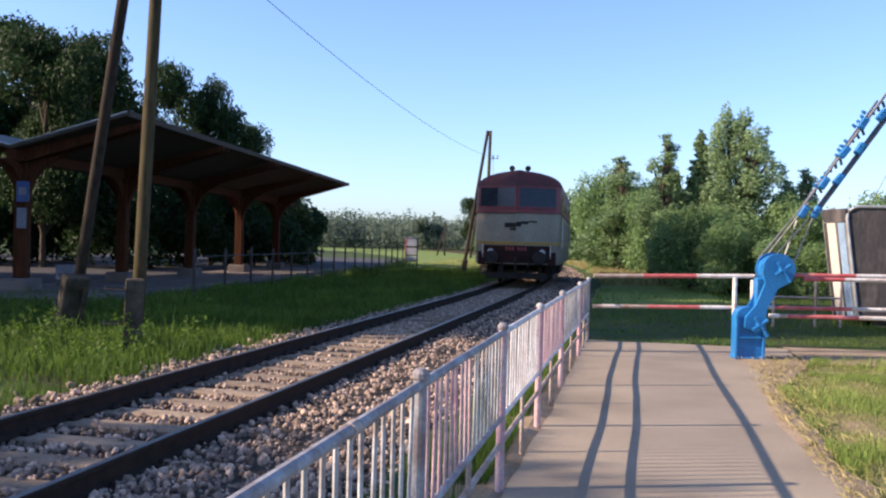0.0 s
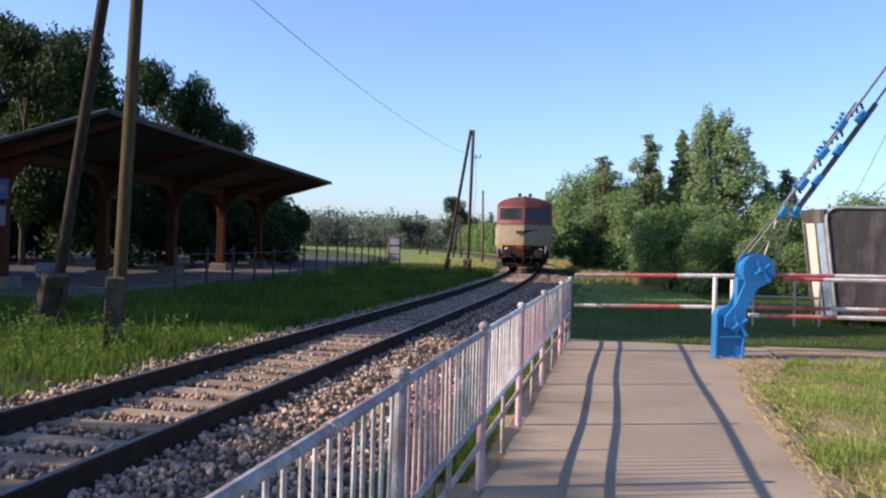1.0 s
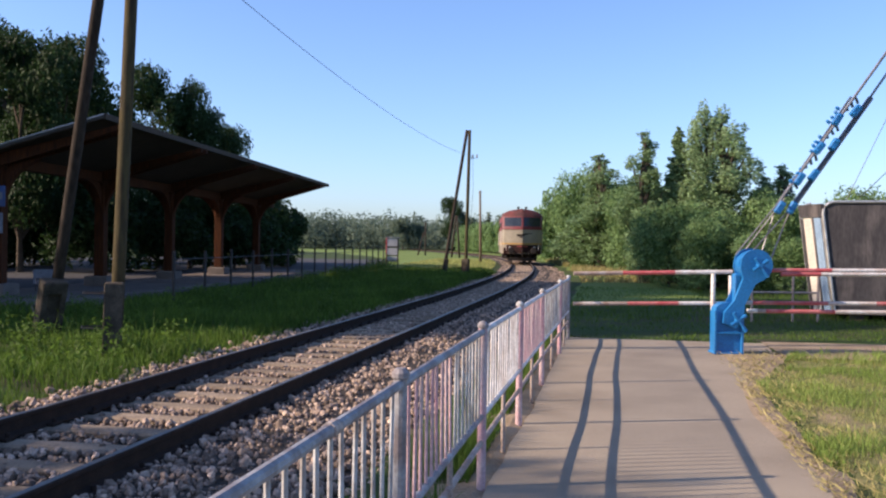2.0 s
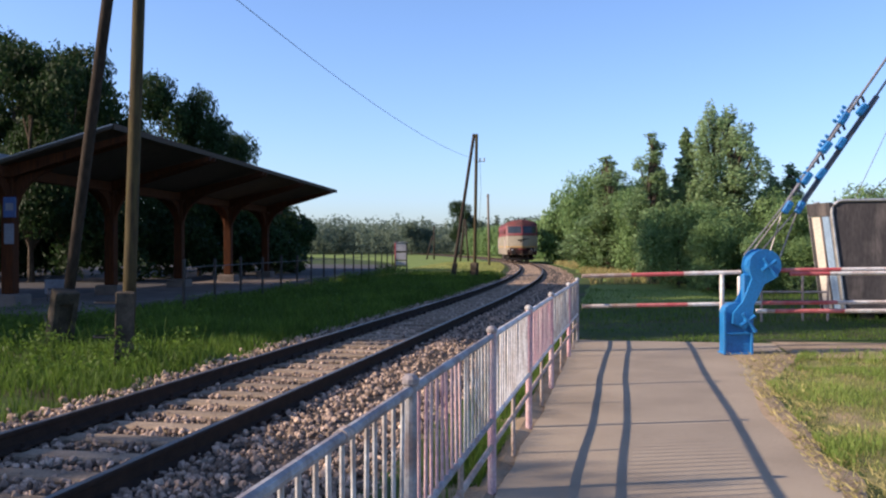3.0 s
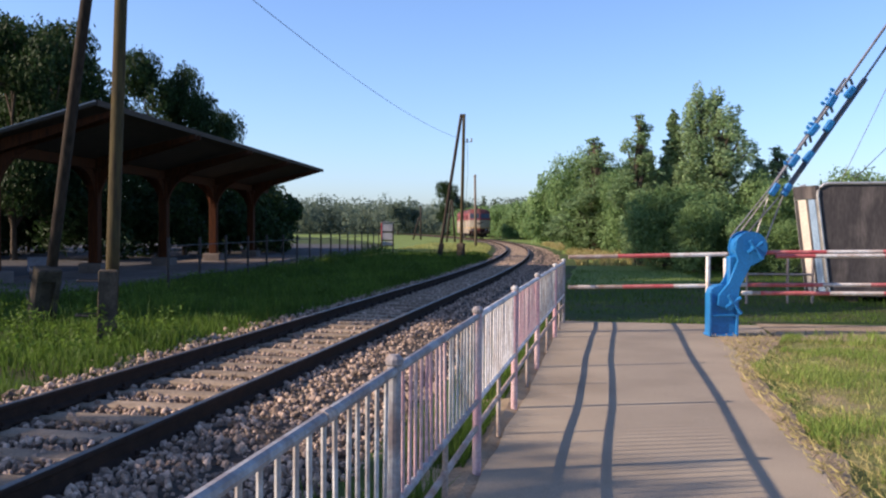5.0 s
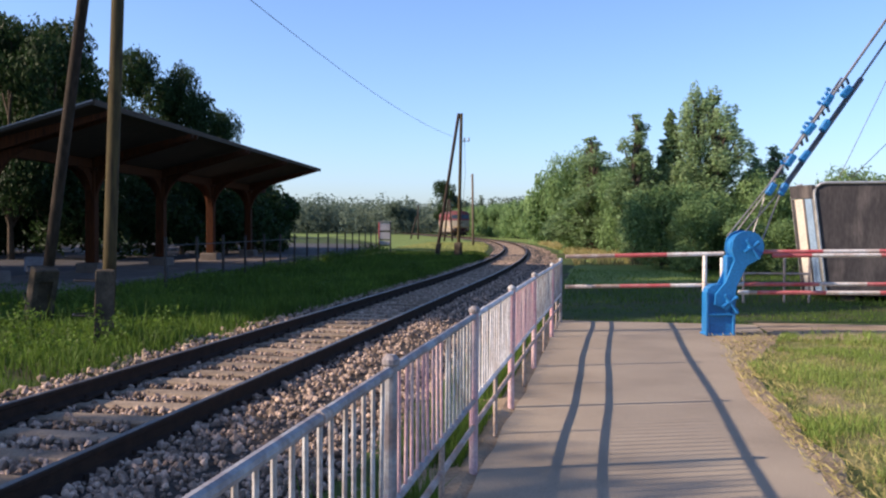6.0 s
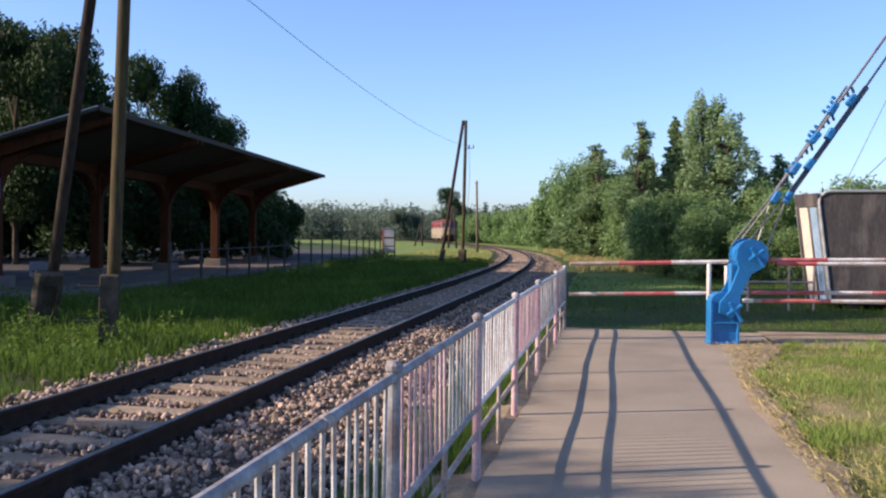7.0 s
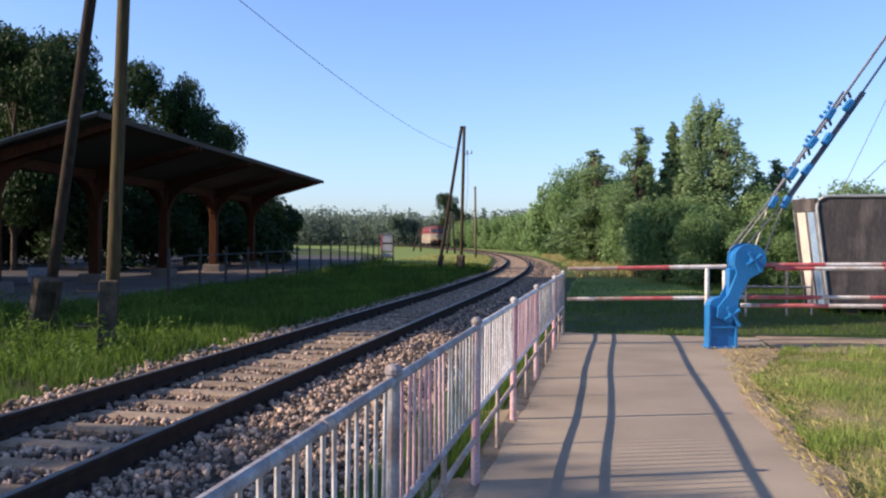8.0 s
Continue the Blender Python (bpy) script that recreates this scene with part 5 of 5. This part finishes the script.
def face_panel(u0, u1, z0, z1, side, out, end=-1, thick=0.03):
    """A plate on one half of a wedge end: u from 0 at the middle edge to 1 at the corner."""
    def back(f):
        for (a, p), (b, q) in zip(WEDGE, WEDGE[1:]):
            if f <= b:
                return p + (q - p) * (f - a) / (b - a)
        return WEDGE[-1][1]

    g = Geo()
    n = 6
    for i in range(n + 1):
        u = u0 + (u1 - u0) * i / n
        f = u * 0.90
        for z in (z0, z1):
            lean = (z - 2.7) * 0.20 if z > 2.7 else ((1.5 - z) * 0.12 if z < 1.5 else 0)
            for o in (out, out - thick):
                g.v.append((side * (f * 1.58 + o * 0.4), end * (HALF - lean - back(f) + o * 0.92), z))
        if i:
            b = 4 * i
            g.f += [(b - 4, b, b + 2, b - 2), (b - 3, b - 1, b + 3, b + 1), (b - 4, b - 3, b + 1, b), (b - 2, b + 2, b + 3, b - 1)]
    g.f += [(0, 2, 3, 1), (4 * n, 4 * n + 1, 4 * n + 3, 4 * n + 2)]
    return g


WEDGE = [(0.0, 0.0), (0.12, 0.05), (0.5, 0.25), (0.88, 0.52), (0.96, 0.65), (1.0, 0.9)]


def build_loco():
    lo = empty("locomotive", pose(track_x(45), 45, RAIL_TOP), "red and cream diesel locomotive with wedge-shaped rounded ends", "locomotive")
    part("skirt", loco_band([0.78, 0.80, 1.2, 1.50]), M["loco_dirty_cream"], lo, "grimy cream lower body")
    part("stripe", loco_band([1.50, 1.60], -0.006), M["loco_yellow"], lo, "narrow yellow stripe")
    part("cream_band", loco_band([1.60, 2.2, 2.66]), M["loco_cream"], lo, "wide cream band")
    part("brow", loco_band([2.66, 2.69, 2.74, 2.77], -0.035), M["loco_red"], lo)
    part("upper_body", loco_band([2.77, 3.2, 3.66]), M["loco_red"], lo, "red upper body")
    part("roof", loco_band([3.66, 3.76, 3.88, 4.00, 4.10, 4.19, 4.245, 4.27], cap=True), M["loco_roof"], lo, "domed grimy red roof", smooth=True)
    part("floor", loco_band([0.90, 0.94], 0.05, cap=True), M["grime"], lo)
    for end in (-1, 1):
        for side in (-1, 1):
            part("lower_front", face_panel(0.0, 0.86, 0.82, 1.46, side, 0.014, end, 0.02), M["loco_brown"], lo, "grimy dark red lower front")
            part("windscreen", face_panel(0.05, 0.98, 2.90, 3.60, side, 0.014, end), M["window"], lo, "dark cab windscreen")
            for (a, b, c, d) in ((0.03, 1.0, 2.84, 2.90), (0.03, 1.0, 3.60, 3.65), (0.0, 0.05, 2.84, 3.65), (0.98, 1.02, 2.84, 3.65)):
                part("window_frame", face_panel(a, b, c, d, side, 0.03, end), M["loco_red"], lo)
            # headlamp, marker, buffers
            cx, cy = side * 0.95, end * (HALF - 0.36)
            g = Geo()
            g.tube([(cx, cy - end * 0.1, 1.22), (cx, cy + end * 0.08, 1.22)], [0.15, 0.13], 16)
            p = part("headlamp", g, M["grime"], lo)
            g = Geo()
            g.tube([(cx, cy + end * 0.081, 1.22), (cx, cy + end * 0.10, 1.22)], [0.115, 0.09], 16)
            part("lens", g, M["lamp_glass"], p)
            g = Geo()
            bx = side * 0.875
            g.tube([(bx, end * (HALF - 0.55), 1.02), (bx, end * (HALF + 0.10), 1.02)], [0.13, 0.11], 12)
            g.tube([(bx, end * (HALF + 0.10), 1.02), (bx, end * (HALF + 0.16), 1.02), (bx, end * (HALF + 0.18), 1.02)], [0.25, 0.25, 0.2], 18)
            part("buffer", g, M["grime"], lo)
            g = Geo()
            g.tube([(side * 0.5, end * (HALF - 0.05), 0.95), (side * 0.48, end * (HALF + 0.12), 0.7), (side * 0.42, end * (HALF + 0.05), 0.45)], 0.03, 6)
            part("brake_hose", g, M["rubber"], lo)
            g = Geo()
            g.tube([(side * 1.25, end * (HALF - 0.42), 1.0), (side * 1.25, end * (HALF - 0.30), 1.1), (side * 1.25, end * (HALF - 0.30), 1.5)], 0.018, 6)
            part("handrail", g, M["barrier_white"], lo)
            # wing mark on the cream band
            if side * end > 0:
                part("wing_mark", face_panel(0.0, 0.30, 2.12, 2.30, side, 0.014, end, 0.012), M["grime"], lo, "dark wing-shaped mark")
                part("wing_mark", face_panel(0.0, 0.16, 2.02, 2.10, side, 0.014, end, 0.012), M["grime"], lo)
            else:
                for u0, u1, z0, z1 in ((0.0, 0.12, 2.16, 2.34), (0.12, 0.30, 2.25, 2.36), (0.30, 0.52, 2.32, 2.38)):
                    part("wing_tip", face_panel(u0, u1, z0, z1, side, 0.014, end, 0.012), M["grime"], lo)
        # number as plain bars
        for side in (-1, 1):
            for k in range(3):
                part("number_bar", face_panel(0.04 + 0.085 * k, 0.095 + 0.085 * k, 1.28, 1.42, side, 0.026, end, 0.01), M["loco_number"], lo)
        g = Geo()
        g.box((-1.45, end * (HALF - 0.62) - 0.12, 0.72), (1.45, end * (HALF - 0.62) + 0.12, 1.24), ch=0.03)
        part("buffer_beam", g, M["loco_brown"], lo)
        g = Geo()
        g.tube([(0, end * (HALF - 0.1), 1.0), (0, end * (HALF + 0.15), 1.0), (0, end * (HALF + 0.22), 0.9), (0, end * (HALF + 0.14), 0.85)], [0.05, 0.045, 0.04, 0.03], 8)
        g.tube([(0, end * (HALF + 0.1), 0.98), (0.02, end * (HALF + 0.12), 0.65), (0, end * (HALF + 0.06), 0.45)], 0.035, 8)
        part("coupling", g, M["grime"], lo)
        g = Geo()
        g.box((-1.15, end * (HALF - 0.62) - 0.03, 0.22), (1.15, end * (HALF - 0.62) + 0.03, 0.46), ch=0.02)
        part("rail_guard", g, M["grime"], lo)
        # roof horns and lamp
        for dx in (-0.30, 0.0, 0.30):
            g = Geo()
            y = end * (HALF - 1.35)
            if dx:
                g.tube([(dx, y, 4.1), (dx, y, 4.36)], 0.025, 6)
                g.tube([(dx, y - end * 0.15, 4.38), (dx, y + end * 0.12, 4.38), (dx, y + end * 0.2, 4.38)], [0.03, 0.06, 0.11], 10)
                part("horn", g, M["grime"], lo)
            else:
                g.tube([(dx, y, 4.2), (dx, y, 4.33)], 0.07, 10)
                part("roof_lamp", g, M["grime"], lo)
        # steps under the cab doors
        for side in (-1, 1):
            for z in (0.35, 0.6):
                g = Geo()
                g.box((side * 1.42 - 0.12, end * 6.2 - 0.25, z), (side * 1.42 + 0.12, end * 6.2 + 0.25, z + 0.04), ch=0.01)
                part("step", g, M["grime"], lo)
    for side in (-1, 1):
        x = side * 1.582
        # cab doors and side windows
        for end in (-1, 1):
            g = Geo()
            g.box((min(x, x + side * 0.015), end * 6.2 - 0.33, 1.62), (max(x, x + side * 0.015), end * 6.2 + 0.33, 3.4), ch=0.005)
            d = part("cab_door", g, M["loco_red"], lo)
            g = Geo()
            xx = x + side * 0.016
            g.box((min(xx, xx + side * 0.01), end * 6.2 - 0.22, 2.8), (max(xx, xx + side * 0.01), end * 6.2 + 0.22, 3.25), ch=0.004)
            part("door_window", g, M["window"], d)
            g = Geo()
            g.box((min(x, x + side * 0.015), end * 5.3 - 0.3, 2.85), (max(x, x + side * 0.015), end * 5.3 + 0.3, 3.35), ch=0.005)
            part("side_window", g, M["window"], lo)
            for e in (-0.42, 0.42):
                g = Geo()
                g.tube([(x + side * 0.05, end * 6.2 + e, 1.4), (x + side * 0.05, end * 6.2 + e, 2.5)], 0.018, 6)
                part("grab_rail", g, M["barrier_white"], lo)
        for k in range(5):
            y = -3.2 + 1.6 * k
            g = Geo()
            g.tube([(x, y, 3.12), (x + side * 0.014, y, 3.12)], [0.24, 0.22], 18)
            part("porthole", g, M["window"], lo)
        for k in range(9):
            y = -4.0 + 1.0 * k
            g = Geo()
            for j in range(6):
                g.box((min(x, x + side * 0.03), y - 0.4, 1.68 + 0.14 * j), (max(x, x + side * 0.03), y + 0.4, 1.75 + 0.14 * j), ch=0.005)
            if k % 3 == 1:
                part("louvre", g, M["loco_cream"], lo)
        g = Geo()
        g.box((side * 1.2 - 0.25, -1.7, 0.30), (side * 1.2 + 0.25, 1.7, 0.86), ch=0.06)
        part("fuel_tank", g, M["grime"], lo)
    for cy in (-4.3, 4.3):
        g = Geo()
        for side in (-1, 1):
            g.box((side * 1.08 - 0.08, cy - 2.0, 0.42), (side * 1.08 + 0.08, cy + 2.0, 0.74), ch=0.03)
            for dy in (-1.2, 1.2):
                g.box((side * 1.16 - 0.12, cy + dy - 0.2, 0.32), (side * 1.16 + 0.12, cy + dy + 0.2, 0.66), ch=0.04)
                for e in (-0.4, 0.4):
                    g.tube([(side * 1.16, cy + dy + e, 0.45), (side * 1.16, cy + dy + e, 0.8)], 0.09, 10)
        g.box((-1.0, cy - 0.4, 0.45), (1.0, cy + 0.4, 0.9), ch=0.03)
        bg = part("bogie", g, M["grime"], lo)
        for dy in (-1.2, 1.2):
            g = Geo()
            for side in (-1, 1):
                g.tube([(side * 0.70, cy + dy, 0.5), (side * 0.722, cy + dy, 0.5), (side * 0.723, cy + dy, 0.5), (side * 0.83, cy + dy, 0.5)], [0.53, 0.53, 0.50, 0.495], 28)
            g.tube([(-0.7, cy + dy, 0.5), (0.7, cy + dy, 0.5)], 0.09, 10)
            part("wheelset", g, M["wheel_steel"], bg)
    for y, w, ln, ht in ((-1.8, 0.7, 0.9, 0.10), (0.6, 0.8, 1.1, 0.12), (2.8, 0.6, 0.8, 0.10)):
        g = Geo()
        g.box((-w / 2, y - ln / 2, 4.2), (w / 2, y + ln / 2, 4.27 + ht), ch=0.04)
        part("roof_vent", g, M["loco_roof"], lo)
    return lo


build_ground()
build_paths()
build_poles()
build_shelter()
build_fence()
build_barrier()
build_hull()
loco = build_loco()
build_trees()
build_grass()
build_railing()
build_stones()
build_track()


def motions():
    """The locomotive runs away from the crossing, round the curve."""
    rows = []
    for t, tail in [(0.0, 33.1), (0.5, 42.1), (1.0, 51.4), (1.5, 61.0), (2.0, 70.5), (2.5, 80.0), (3.0, 89.7), (3.5, 99.3), (4.0, 109.0), (4.5, 118.5), (5.0, 128.0), (5.5, 137.3), (6.0, 146.5), (6.5, 155.3), (7.0, 163.4), (7.5, 170.8), (8.0, 177.6)]:
        turn = track_turn(tail + 8)
        y = tail + HALF * math.cos(radians(turn))
        rows.append((t, pose(track_x(y), y, RAIL_TOP, 0, 0, turn)))
    walk(loco, rows)


motions()
